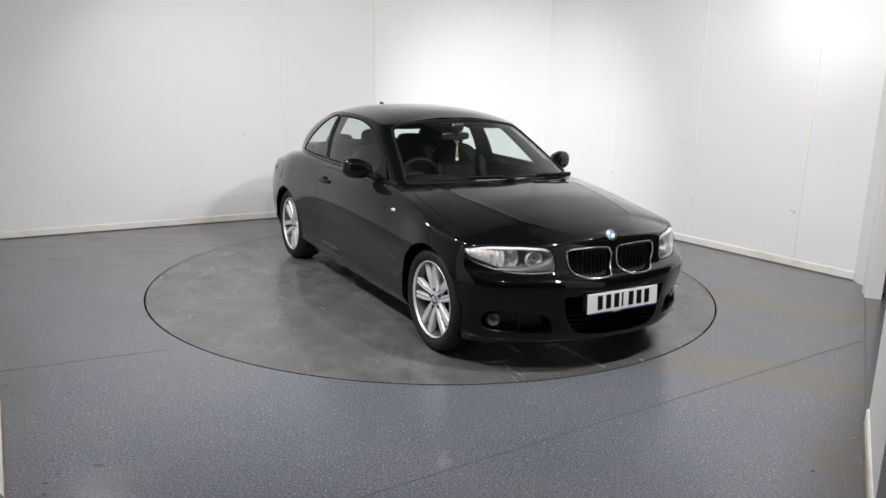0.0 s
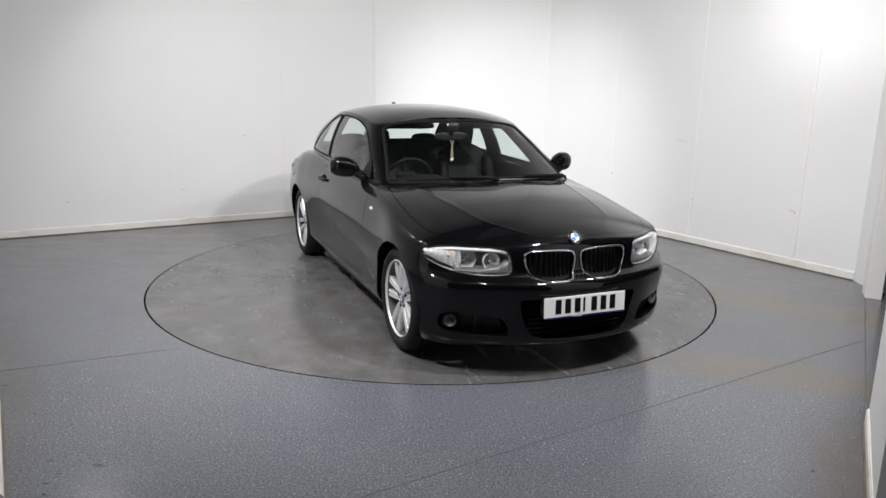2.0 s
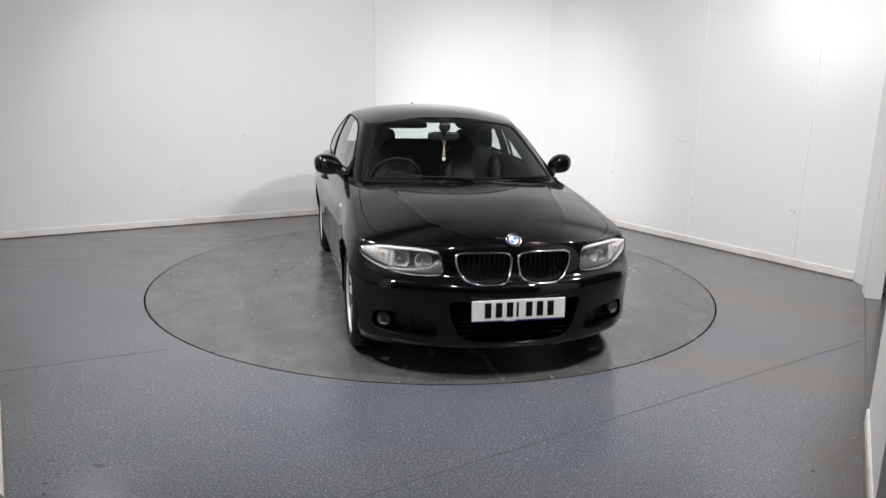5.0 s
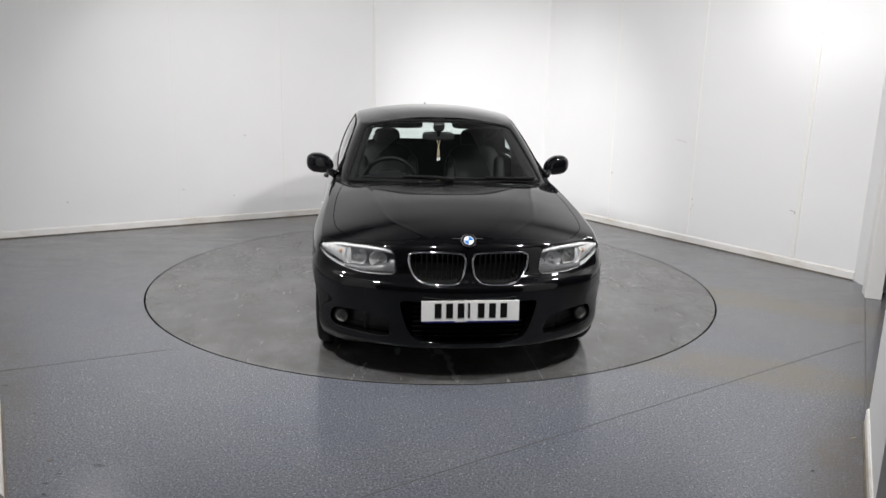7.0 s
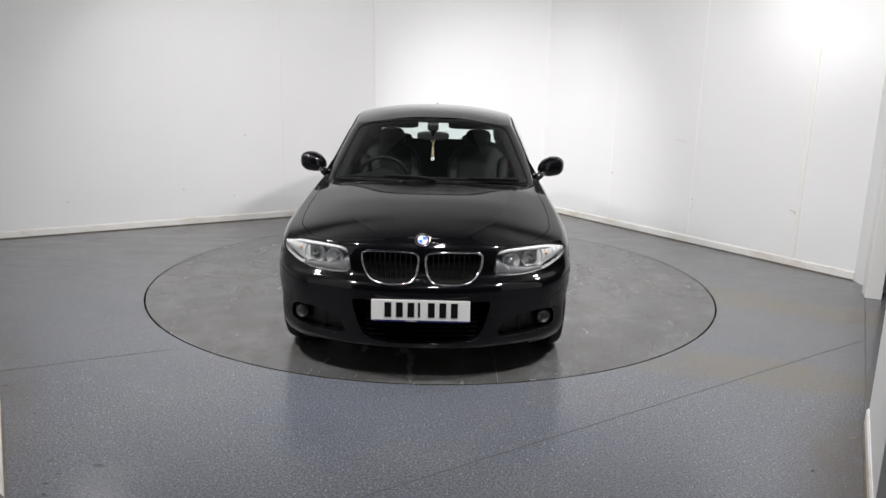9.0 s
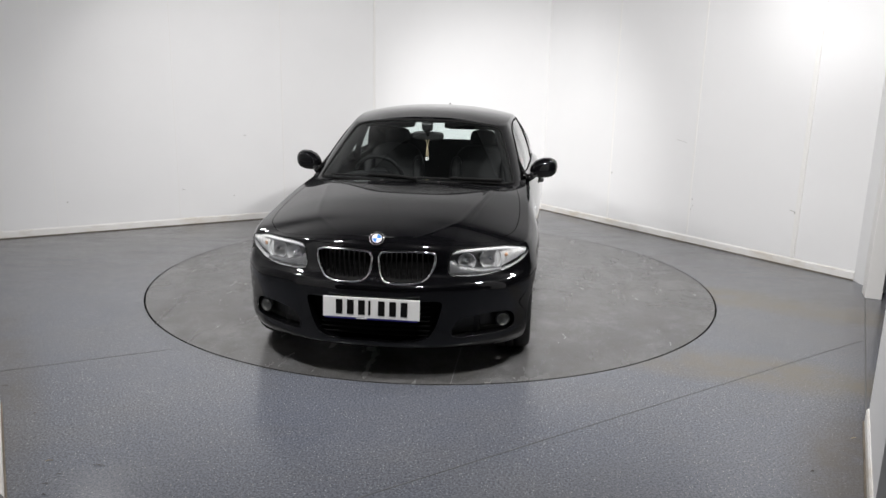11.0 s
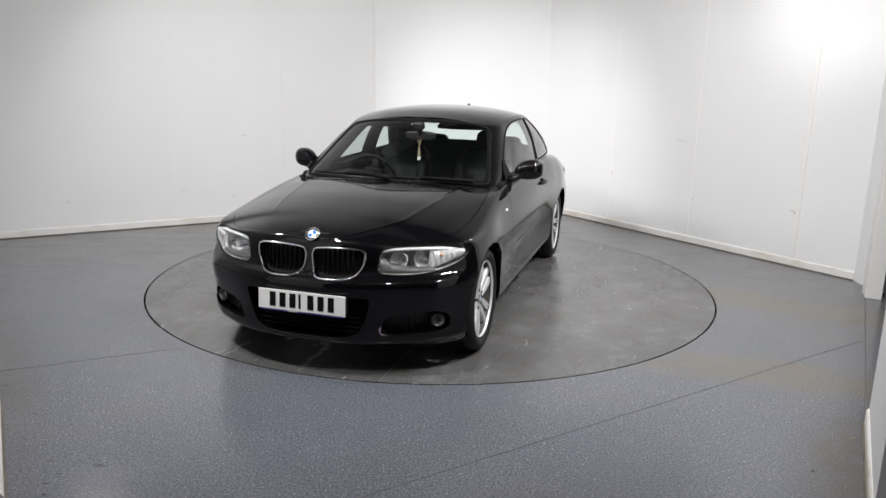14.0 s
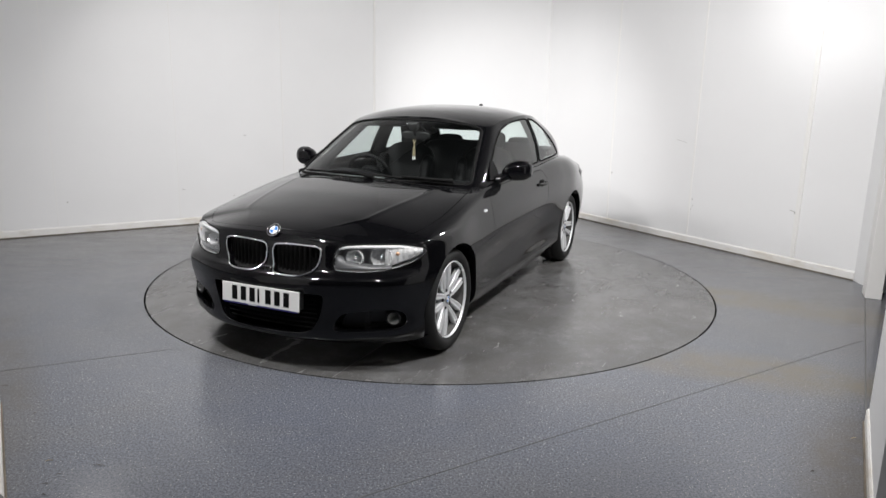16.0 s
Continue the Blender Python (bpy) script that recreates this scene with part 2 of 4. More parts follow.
# Unseen ceiling, added dark and high to shape the reflections in the paint.
ceil_bm = bmesh.new()
box(ceil_bm, 0, 0, 7.3, 24, 24, 0.1)
tagged(new("ceiling", mesh_of("ceiling", ceil_bm, M_CEILING)), "unseen dark ceiling above the bay, set high for soft reflections", "ceiling", kind="structure")
for nm, cx, cy, sx, sy in (("wall_south", 0, -12, 24, 0.1), ("wall_far_north", 0, 12, 24, 0.1), ("wall_far_east", 12, 0, 0.1, 24), ("wall_far_west", -12, 0, 0.1, 24)):
    bm = bmesh.new()
    box(bm, cx, cy, 3.625, sx, sy, 7.25)
    tagged(new(nm, mesh_of(nm, bm, M_HALL)), "plain dark wall of the hall around", "wall", kind="structure")

# turntable plate
turntable = new("turntable")
tagged(turntable, "round grey vinyl covered car turntable flush with the floor", "turntable")
bm = bmesh.new()
bmesh.ops.create_cone(bm, cap_ends=True, segments=192, radius1=R_TABLE - 0.013, radius2=R_TABLE - 0.013, depth=0.03)
bmesh.ops.translate(bm, vec=(0, 0, -0.015), verts=bm.verts[:])
part("plate", bm, M_TABLE, turntable)


# ---- car materials ----
def paint_material():
    """Black paint with fine flakes under a clear coat."""
    m, t, b = tree_of("black car paint")
    flake = noise_of(t, 900, 2)
    r = ramp_of(t, flake.outputs["Fac"], ((0.35, (0.0012, 0.0012, 0.0015)), (0.75, (0.0036, 0.0036, 0.0044))))
    t.links.new(r.outputs["Color"], b.inputs["Base Color"])
    haze = noise_of(t, 3.0, 6, 0.6)
    rr = ramp_of(t, haze.outputs["Fac"], ((0.3, (0.28,) * 3), (0.8, (0.38,) * 3)))
    t.links.new(rr.outputs["Color"], b.inputs["Roughness"])
    b.inputs["Specular IOR Level"].default_value = 0.02
    b.inputs["Coat Weight"].default_value, b.inputs["Coat Roughness"].default_value = 1.0, 0.03
    b.inputs["Coat IOR"].default_value = 1.42
    return m


def glass_material(name, tint, gloss=0.02, haze=0.0):
    """A thin pane: clear tinted passage with a mirror-like sheen at grazing angles."""
    m = bpy.data.materials.new(name)
    m.use_nodes = True
    t = m.node_tree
    t.nodes.clear()
    out = t.nodes.new("ShaderNodeOutputMaterial")
    clear = node(t, "ShaderNodeBsdfTransparent", Color=(*tint, 1))
    shine = node(t, "ShaderNodeBsdfGlossy", Color=(1, 1, 1, 1), Roughness=gloss)
    lw = node(t, "ShaderNodeLayerWeight", Blend=0.5)
    steep = t.nodes.new("ShaderNodeMath")
    steep.operation = "POWER"
    steep.inputs[1].default_value = 4.5
    t.links.new(lw.outputs["Facing"], steep.inputs[0])
    fr = t.nodes.new("ShaderNodeMath")
    fr.operation = "MULTIPLY_ADD"
    fr.inputs[1].default_value, fr.inputs[2].default_value = 0.95, 0.045
    t.links.new(steep.outputs[0], fr.inputs[0])
    # Pale diffuse share paints in the light haze that lifts the glass's blacks.
    film = node(t, "ShaderNodeBsdfDiffuse", Color=(0.55, 0.62, 0.62, 1))
    veil = t.nodes.new("ShaderNodeMixShader")
    veil.inputs["Fac"].default_value = haze
    t.links.new(clear.outputs["BSDF"], veil.inputs[1])
    t.links.new(film.outputs["BSDF"], veil.inputs[2])
    mx = t.nodes.new("ShaderNodeMixShader")
    t.links.new(fr.outputs[0], mx.inputs["Fac"])
    t.links.new(veil.outputs["Shader"], mx.inputs[1])
    t.links.new(shine.outputs["BSDF"], mx.inputs[2])
    t.links.new(mx.outputs["Shader"], out.inputs["Surface"])
    return m


M_PAINT = paint_material()
M_GLASS = glass_material("tinted car glass", (0.89, 0.95, 0.935), haze=0.002)
M_LENS = glass_material("clear lamp lens", (0.92, 0.93, 0.94))
M_CHROME = plain("chrome", (0.78, 0.79, 0.80), 0.10, 1.0, grain=0.02)
M_REFLECTOR = plain("lamp reflector", (0.88, 0.88, 0.88), 0.22, 0.3, grain=0.02)
M_BEZEL = plain("silver lamp bezel", (0.55, 0.555, 0.56), 0.3, 0.2)
M_POD = plain("dark grey lamp housing", (0.085, 0.086, 0.088), 0.35)
M_BROW = plain("white lamp brow", (0.52, 0.525, 0.53), 0.3)
M_FACET = plain("pale faceted lamp trim", (0.72, 0.72, 0.71), 0.25, 0.1)
M_AMBER = plain("amber bulb", (0.60, 0.36, 0.22), 0.25)
M_RED = plain("red lamp lens", (0.22, 0.01, 0.012), 0.12, coat=1.0)
M_ALLOY = plain("silver alloy", (0.72, 0.73, 0.74), 0.34, 0.45, coat=0.5, grain=0.03)
M_DISC = plain("brake disc steel", (0.16, 0.155, 0.15), 0.4, 0.8, grain=0.1)
# Alloy barrel painted dark: the shade between the spokes is in its colour.
M_BARREL = plain("brake dusted rim barrel", (0.07, 0.068, 0.065), 0.6, 0.3, grain=0.3)
M_TYRE = plain("tyre rubber", (0.010, 0.010, 0.010), 0.65, grain=0.25, scale=30, bump=0.15, spec=0.3)
M_PLASTIC = plain("black plastic", (0.012, 0.012, 0.012), 0.45, grain=0.2)
M_COWL = plain("weathered cowl plastic", (0.035, 0.036, 0.037), 0.55, grain=0.2)
M_CLOTH = plain("black leather", (0.004, 0.004, 0.0043), 0.55, grain=0.2, scale=90, bump=0.2, spec=0.14)
M_DASH = plain("dashboard plastic", (0.006, 0.006, 0.0065), 0.6, grain=0.2, scale=120, bump=0.2, spec=0.14)
M_PLATE = plain("white reflective plate", (0.78, 0.78, 0.76), 0.35, grain=0.02)
M_INK = plain("plate ink", (0.008, 0.008, 0.008), 0.75, spec=0.03)
M_BLUE = plain("emblem blue", (0.03, 0.16, 0.46), 0.8, spec=0.02)
M_NAVY = plain("navy strip", (0.015, 0.015, 0.12), 0.35)
M_WHITE = plain("emblem white", (0.62, 0.63, 0.65), 0.8, spec=0.02)
M_CORD = plain("cream cord", (0.22, 0.18, 0.11), 0.8)
M_MIRROR = plain("mirror silver", (0.85, 0.86, 0.87), 0.02, 1.0, grain=0.01)


# ---- surface tools ----
def spline(ctrl, ts):
    """Catmull-Rom curve through rows of ctrl (first and last rows are guides), at parameters 0..n-3."""
    c = np.asarray(ctrl, float)
    ts = np.clip(np.asarray(ts, float), 0, len(c) - 3 - 1e-9)
    k = ts.astype(int)
    f = (ts - k).reshape((-1,) + (1,) * (c.ndim - 1))
    a, b, d, e = c[k], c[k + 1], c[k + 2], c[k + 3]
    return 0.5 * (2 * b + (d - a) * f + (2 * a - 5 * b + 4 * d - e) * f ** 2 + (3 * b - a - 3 * d + e) * f ** 3)


def guided(rows, mirror=True):
    """Rows with guide rows added at both ends: mirrored over y = 0, or reflected."""
    r = np.asarray(rows, float)
    flip = np.array([1, -1, 1])
    first = r[1] * flip if mirror else 2 * r[0] - r[1]
    last = r[-2] * flip if mirror else 2 * r[-1] - r[-2]
    return np.concatenate([[first], r, [last]])


def even(ctrl, step):
    """Parameters that walk along the curve in even steps."""
    dense = np.linspace(0, len(ctrl) - 3, 1200)
    p = spline(ctrl, dense)
    s = np.concatenate([[0], np.cumsum(np.linalg.norm(np.diff(p, axis=0), axis=1))])
    n = max(2, int(round(s[-1] / step)))
    return np.interp(np.linspace(0, s[-1], n + 1), s, dense)


def grid_faces(bm, pts, flip=False):
    """A sheet of quads over an array of points (rows, columns, 3)."""
    vs = [[bm.verts.new(p) for p in row] for row in pts]
    for i in range(len(vs) - 1):
        for j in range(len(vs[0]) - 1):
            q = (vs[i][j], vs[i + 1][j], vs[i + 1][j + 1], vs[i][j + 1])
            bm.faces.new(q[::-1] if flip else q)
    return vs


def rounded(points, times=3):
    """A closed outline with its corners cut round."""
    p = np.asarray(points, float)
    for _ in range(times):
        nxt = np.roll(p, -1, axis=0)
        p = np.stack([0.8 * p + 0.2 * nxt, 0.2 * p + 0.8 * nxt], 1).reshape(-1, p.shape[1])
    return p


def cut(bm, outline, axes, keep):
    """Cuts the outline, given in two axes, out of the sheet. Vertices slide onto the outline. Returns the piece that was cut out."""
    a, b = axes
    depth = 3 - a - b
    bm.normal_update()
    vs = [v for v in bm.verts if keep(v)]
    co = np.array([v.co[:] for v in vs])[:, [a, b]]
    p = np.asarray(outline, float)
    q = np.roll(p, -1, axis=0)
    d = q - p
    ll = (d ** 2).sum(1) + 1e-12
    best = np.full(len(co), 1e9)
    spot = np.zeros_like(co)
    inside = np.zeros(len(co), bool)
    for k in range(len(p)):
        f = np.clip(((co - p[k]) @ d[k]) / ll[k], 0, 1)
        n = p[k] + f[:, None] * d[k]
        dist = np.linalg.norm(co - n, axis=1)
        m = dist < best
        best[m], spot[m] = dist[m], n[m]
        cross = (p[k, 1] > co[:, 1]) != (q[k, 1] > co[:, 1])
        with np.errstate(divide="ignore", invalid="ignore"):
            xs = p[k, 0] + (co[:, 1] - p[k, 1]) / (q[k, 1] - p[k, 1]) * d[k, 0]
        inside ^= cross & (co[:, 0] < xs)
    sd = {v: (-x if i else x) for v, x, i in zip(vs, best, inside)}
    to = dict(zip(vs, spot))
    moved = set()
    for e in bm.edges:
        v, w = e.verts
        if v in sd and w in sd and sd[v] * sd[w] < 0:
            x = v if abs(sd[v]) < abs(sd[w]) else w
            da, db = to[x][0] - x.co[a], to[x][1] - x.co[b]
            n = x.normal
            x.co[a] += da
            x.co[b] += db
            if abs(n[depth]) > 0.3:
                x.co[depth] -= (n[a] * da + n[b] * db) / n[depth]
            sd[x] = 0.0
            moved.add(x)
    for f in list({f for v in moved for f in v.link_faces}):
        fv = f.verts[:]
        if len(fv) == 4 and all(v in sd for v in fv):
            for i in (0, 1):
                if sd[fv[i]] == 0 and sd[fv[i + 2]] == 0 and sd[fv[i - 1]] * sd[fv[i + 1]] < 0:
                    bmesh.utils.face_split(f, fv[i], fv[i + 2])
                    break
    gone = [f for f in bm.faces if all(v in sd for v in f.verts) and sum(sd[v] for v in f.verts) < 0]
    piece = bmesh.new()
    made = {}
    for f in gone:
        for v in f.verts:
            if v not in made:
                made[v] = piece.verts.new(v.co)
        piece.faces.new([made[v] for v in f.verts])
    bmesh.ops.delete(bm, geom=gone, context="FACES")
    return piece


def loops_of(bm):
    """The open edges of a sheet as ordered rings of points."""
    links = {}
    for e in bm.edges:
        if len(e.link_faces) == 1:
            for v, w in (tuple(e.verts), tuple(e.verts)[::-1]):
                links.setdefault(v, []).append(w)
    rings = []
    while links:
        start = next(iter(links))
        ring, v, old = [], start, None
        while v in links:
            nxt = [w for w in links.pop(v) if w is not old]
            ring.append(v.co.copy())
            old, v = v, (nxt[0] if nxt else None)
            if v is None:
                break
        rings.append(ring)
    return sorted(rings, key=len, reverse=True)


def tube(bm, pts, r, closed=False, n=8):
    pts = [Vector(p) for p in pts]
    clean = [pts[0]]
    for p in pts[1:]:
        if (p - clean[-1]).length > 1e-4:
            clean.append(p)
    pts = clean
    rings, up = [], Vector((0.31, 0.17, 0.93))
    for i, p in enumerate(pts):
        a = pts[i - 1] if i or closed else p
        b = pts[(i + 1) % len(pts)] if i + 1 < len(pts) or closed else p
        t = (b - a).normalized()
        x = t.cross(up).normalized()
        y = x.cross(t)
        rad = r[i * (len(r) - 1) // max(1, len(pts) - 1)] if isinstance(r, (list, tuple)) else r
        rings.append([bm.verts.new(p + (x * math.cos(k * 2 * math.pi / n) + y * math.sin(k * 2 * math.pi / n)) * rad) for k in range(n)])
    for i in range(len(rings) - (0 if closed else 1)):
        p, q = rings[i], rings[(i + 1) % len(rings)]
        for k in range(n):
            bm.faces.new((p[k], p[(k + 1) % n], q[(k + 1) % n], q[k]))
    if not closed:
        bm.faces.new(rings[0])
        bm.faces.new(rings[-1][::-1])


def lip(bm, ring, offset, shrink=0.0):
    """A turned-in edge along a ring."""
    c = sum(ring, Vector()) / len(ring)
    top = [bm.verts.new(p) for p in ring]
    low = [bm.verts.new(p + Vector(offset) + (c - p).normalized() * shrink) for p in ring]
    for i in range(len(ring)):
        j = (i + 1) % len(ring)
        bm.faces.new((top[i], top[j], low[j], low[i]))
    return low


def shrunk(piece, gap):
    """Draws the rim of a piece in by the gap's width."""
    rim = {v for e in piece.edges if len(e.link_faces) == 1 for v in e.verts}
    move = {}
    for v in rim:
        inner = [e.other_vert(v).co - v.co for e in v.link_edges if len(e.link_faces) == 2]
        if inner:
            d = sum(inner, Vector())
            if d.length > 1e-6:
                move[v] = d.normalized() * gap
    for v, d in move.items():
        v.co += d
    return piece


def lathe(bm, profile, n=48, m=None, wave=None):
    """Turns (radius, y) pairs round the y axis."""
    rings = []
    for r, y in profile:
        rings.append([bm.verts.new((r * math.cos(2 * math.pi * k / n), y, r * math.sin(2 * math.pi * k / n))) for k in range(n)])
    for p, q in zip(rings, rings[1:]):
        for k in range(n):
            bm.faces.new((p[k], p[(k + 1) % n], q[(k + 1) % n], q[k]))
    made = [v for ring in rings for v in ring]
    if m is not None:
        bmesh.ops.transform(bm, matrix=m, verts=made)
    return rings


# ---- body control lines: x forward, y left, z up, origin on the ground between the axles ----
FRONT_Y = (0.0, 0.2, 0.4, 0.58, 0.72)
SIDE_X = (1.62, 1.33, 0.95, 0.5, 0.0, -0.5, -1.0, -1.4, -1.85)
REAR = ((-2.09, 0.72), (-2.20, 0.5), (-2.255, 0.25), (-2.27, 0.0))


def level(front, bend, power, rear_in, widths, z_front, z_side, z_rear, y_in=0.0):
    """One line round the car from the middle of the nose to the middle of the tail."""
    rows = [(front - bend * (y / 0.6) ** power, y * (1 - min(y_in, 0.03)), z) for y, z in zip(FRONT_Y, z_front)]
    rows += [(x, w, z) for x, w, z in zip(SIDE_X, widths, z_side)]
    rows += [(x + rear_in, y * (1 - y_in), z_rear) for x, y in REAR]
    return rows


def flat(z, n):
    return (z,) * n


LINES = [
    level(2.015, 0.17, 2.6, 0.10, (0.808, 0.79, 0.80, 0.80, 0.80, 0.80, 0.80, 0.79, 0.75), (0.178, 0.178, 0.176, 0.170, 0.165), flat(0.180, 9), 0.22),
    level(2.060, 0.168, 2.4, 0.04, (0.838, 0.842, 0.842, 0.838, 0.838, 0.840, 0.848, 0.85, 0.81), (0.212, 0.212, 0.214, 0.220, 0.222), flat(0.25, 9), 0.27),
    level(2.066, 0.170, 2.4, 0.01, (0.842, 0.865, 0.845, 0.828, 0.827, 0.831, 0.858, 0.882, 0.835), flat(0.35, 5), flat(0.35, 9), 0.37),
    level(2.074, 0.155, 2.4, 0.0, (0.850, 0.877, 0.850, 0.824, 0.822, 0.828, 0.868, 0.893, 0.85), flat(0.47, 5), (0.46, 0.46, 0.45, 0.44, 0.455, 0.475, 0.47, 0.46, 0.46), 0.48),
    level(2.068, 0.150, 2.5, 0.0, (0.848, 0.878, 0.862, 0.848, 0.848, 0.853, 0.882, 0.896, 0.855), flat(0.540, 5), (0.555, 0.555, 0.545, 0.535, 0.555, 0.58, 0.57, 0.555, 0.555), 0.58),
    level(1.992, 0.130, 3.0, 0.01, (0.835, 0.872, 0.860, 0.866, 0.872, 0.876, 0.890, 0.896, 0.85), flat(0.585, 5), (0.61, 0.64, 0.645, 0.635, 0.655, 0.675, 0.67, 0.66, 0.66), 0.68),
    level(1.978, 0.130, 3.1, 0.03, (0.825, 0.858, 0.838, 0.848, 0.862, 0.870, 0.882, 0.880, 0.805), flat(0.665, 5), (0.665, 0.72, 0.77, 0.80, 0.815, 0.82, 0.825, 0.83, 0.83), 0.83),
    level(1.966, 0.130, 3.1, 0.05, (0.812, 0.832, 0.815, 0.800, 0.812, 0.822, 0.835, 0.825, 0.735), (0.722, 0.722, 0.716, 0.706, 0.697), (0.705, 0.765, 0.835, 0.895, 0.915, 0.93, 0.945, 0.930, 0.885), 0.875, 0.14),
    level(1.945, 0.130, 3.1, 0.07, (0.792, 0.798, 0.780, 0.764, 0.772, 0.785, 0.790, 0.757, 0.66), (0.750, 0.750, 0.742, 0.730, 0.722), (0.735, 0.793, 0.868, 0.925, 0.948, 0.962, 0.982, 0.968, 0.925), 0.912, 0.20),
]
BODY = np.array([guided(rows) for rows in LINES])           # levels, columns + 2, 3


def soft_table(xs, zs, sigma):
    """A table of values with its corners smoothed out, kept at both ends."""
    g = np.linspace(xs[0], xs[-1], 801)
    v = np.interp(g, xs, zs)
    k = np.exp(-0.5 * (np.arange(-120, 121) * (g[1] - g[0]) / sigma) ** 2)
    pad_v = np.concatenate([2 * v[0] - v[120:0:-1], v, 2 * v[-1] - v[-2:-122:-1]])
    return g, np.convolve(pad_v, k / k.sum(), mode="valid")


HOOD_X, HOOD_Z = soft_table((-2.3, -2.2, -2.1, -1.85, -1.0, 0.2, 0.6, 0.95, 1.33, 1.6, 1.8, 1.9, 1.95), (0.88, 0.915, 0.945, 0.975, 0.995, 0.968, 0.955, 0.942, 0.900, 0.850, 0.804, 0.774, 0.752), 0.06)
ROOF_X, ROOF_Z = soft_table((-1.40, -1.33, -1.1, -0.8, -0.5, -0.2, 0.0, 0.17, 0.25), (1.310, 1.335, 1.385, 1.416, 1.423, 1.408, 1.384, 1.344, 1.322), 0.06)


def hood_crown(x, edge):
    """How much the middle of bonnet and boot lid rises above the shoulder line."""
    return max(0.0, np.interp(x, HOOD_X, HOOD_Z) - edge)


def body_sheet():
    us = even(BODY[4], 0.016)
    cols = np.array([spline(lv, us) for lv in BODY])        # levels, u, 3
    side = np.concatenate([[2 * cols[0] - cols[1]], cols, [2 * cols[-1] - cols[-2]]])
    vs = even(np.concatenate([[2 * BODY[0][6] - BODY[1][6]], BODY[:, 6], [2 * BODY[-1][6] - BODY[-2][6]]]), 0.015)
    sheet = spline(side, vs)                                # v, u, 3
    bm = bmesh.new()
    for sign in (1, -1):
        grid_faces(bm, sheet * np.array([1, sign, 1]), flip=sign < 0)
    edge = sheet[-1]
    s = np.sin(np.linspace(-1, 1, 193) * math.pi / 2)
    rows = []
    for x, y, z in edge:
        if y < 0.05:
            continue
        crown = hood_crown(x, z)
        fold = 0.022 * np.clip((x - 0.72) / 0.25, 0, 1) * np.clip((1.93 - x) / 0.30, 0, 1)
        bend = np.interp(x, (0.8, 1.9), (0.74, 0.46))
        ramp = (1 - np.abs(s)) / (1 - bend)
        crease = fold * 0.5 * (ramp + 1 - np.sqrt((ramp - 1) ** 2 + 0.004))
        crease = crease + 0.12 * fold * np.exp(-((np.abs(s) - bend) / 0.016) ** 2)
        rise = (crown - fold) * (1 - np.abs(s) ** 2.4)
        if not rows:
            cut_y = np.abs(s) * y
            head = edge[:12]
            rows.append(np.stack([np.interp(cut_y, head[:, 1], head[:, 0]), s * y, np.interp(cut_y, head[:, 1], head[:, 2])], 1))
        rows.append(np.stack([np.full_like(s, x), s * y, z + rise + crease], 1))
    grid_faces(bm, np.array(rows))
    bmesh.ops.remove_doubles(bm, verts=bm.verts[:], dist=0.0004)
    bmesh.ops.dissolve_degenerate(bm, edges=bm.edges[:], dist=0.0002)
    bmesh.ops.recalc_face_normals(bm, faces=bm.faces[:])
    return bm


# ---- greenhouse control rings ----
GLASS_LOW = ((0.905, 0, 0.935), (0.86, 0.36, 0.93), (0.69, 0.712, 0.912), (0.3, 0.760, 0.930), (-0.1, 0.775, 0.942), (-0.52, 0.784, 0.954),
             (-1.0, 0.780, 0.972), (-1.32, 0.735, 0.960), (-1.66, 0.60, 0.925), (-1.79, 0.35, 0.950), (-1.82, 0, 0.955))
GLASS_TOP = ((0.18, 0, 1.338), (0.168, 0.3, 1.329), (0.115, 0.560, 1.288), (-0.1, 0.598, 1.322), (-0.35, 0.612, 1.346), (-0.61, 0.614, 1.352),
             (-0.88, 0.594, 1.336), (-1.08, 0.560, 1.305), (-1.22, 0.502, 1.298), (-1.31, 0.28, 1.328), (-1.33, 0, 1.335))
BULGE = (0.02, 0.018, 0.012, 0.022, 0.026, 0.028, 0.036, 0.052, 0.046, 0.035, 0.03)


def greenhouse_sheet():
    low, top = np.array(GLASS_LOW, float), np.array(GLASS_TOP, float)
    out = np.array([(1, 0, 0.5), (1, 0.2, 0.5), (0.7, 0.7, 0.3)] + [(0, 1, 0.3)] * 4 + [(-0.4, 0.9, 0.4), (-0.7, 0.6, 0.5), (-1, 0.1, 0.6), (-1, 0, 0.6)], float)
    out /= np.linalg.norm(out, axis=1)[:, None]
    rings = []
    for v in np.linspace(0, 1, 34):
        rings.append(low * (1 - v) + top * v + out * np.array(BULGE)[:, None] * (4 * v * (1 - v)))
    us = even(guided(rings[12]), 0.016)
    sheet = np.array([spline(guided(r), us) for r in rings])
    bm = bmesh.new()
    for sign in (1, -1):
        grid_faces(bm, sheet * np.array([1, sign, 1]), flip=sign < 0)
    s = np.sin(np.linspace(-1, 1, 81) * math.pi / 2)
    rows = []
    for x, y, z in sheet[-1]:
        if y < 0.05:
            continue
        crown = max(0.0, np.interp(x, ROOF_X, ROOF_Z) - z)
        rows.append(np.stack([np.full_like(s, x), s * y, z + crown * (1 - np.abs(s) ** 2.3)], 1))
    grid_faces(bm, np.array(rows))
    bmesh.ops.remove_doubles(bm, verts=bm.verts[:], dist=0.0004)
    bmesh.ops.dissolve_degenerate(bm, edges=bm.edges[:], dist=0.0002)
    bmesh.ops.recalc_face_normals(bm, faces=bm.faces[:])
    return bm


def flip_y(points):
    return [(-p[0], p[1]) for p in points]


car = new("car")
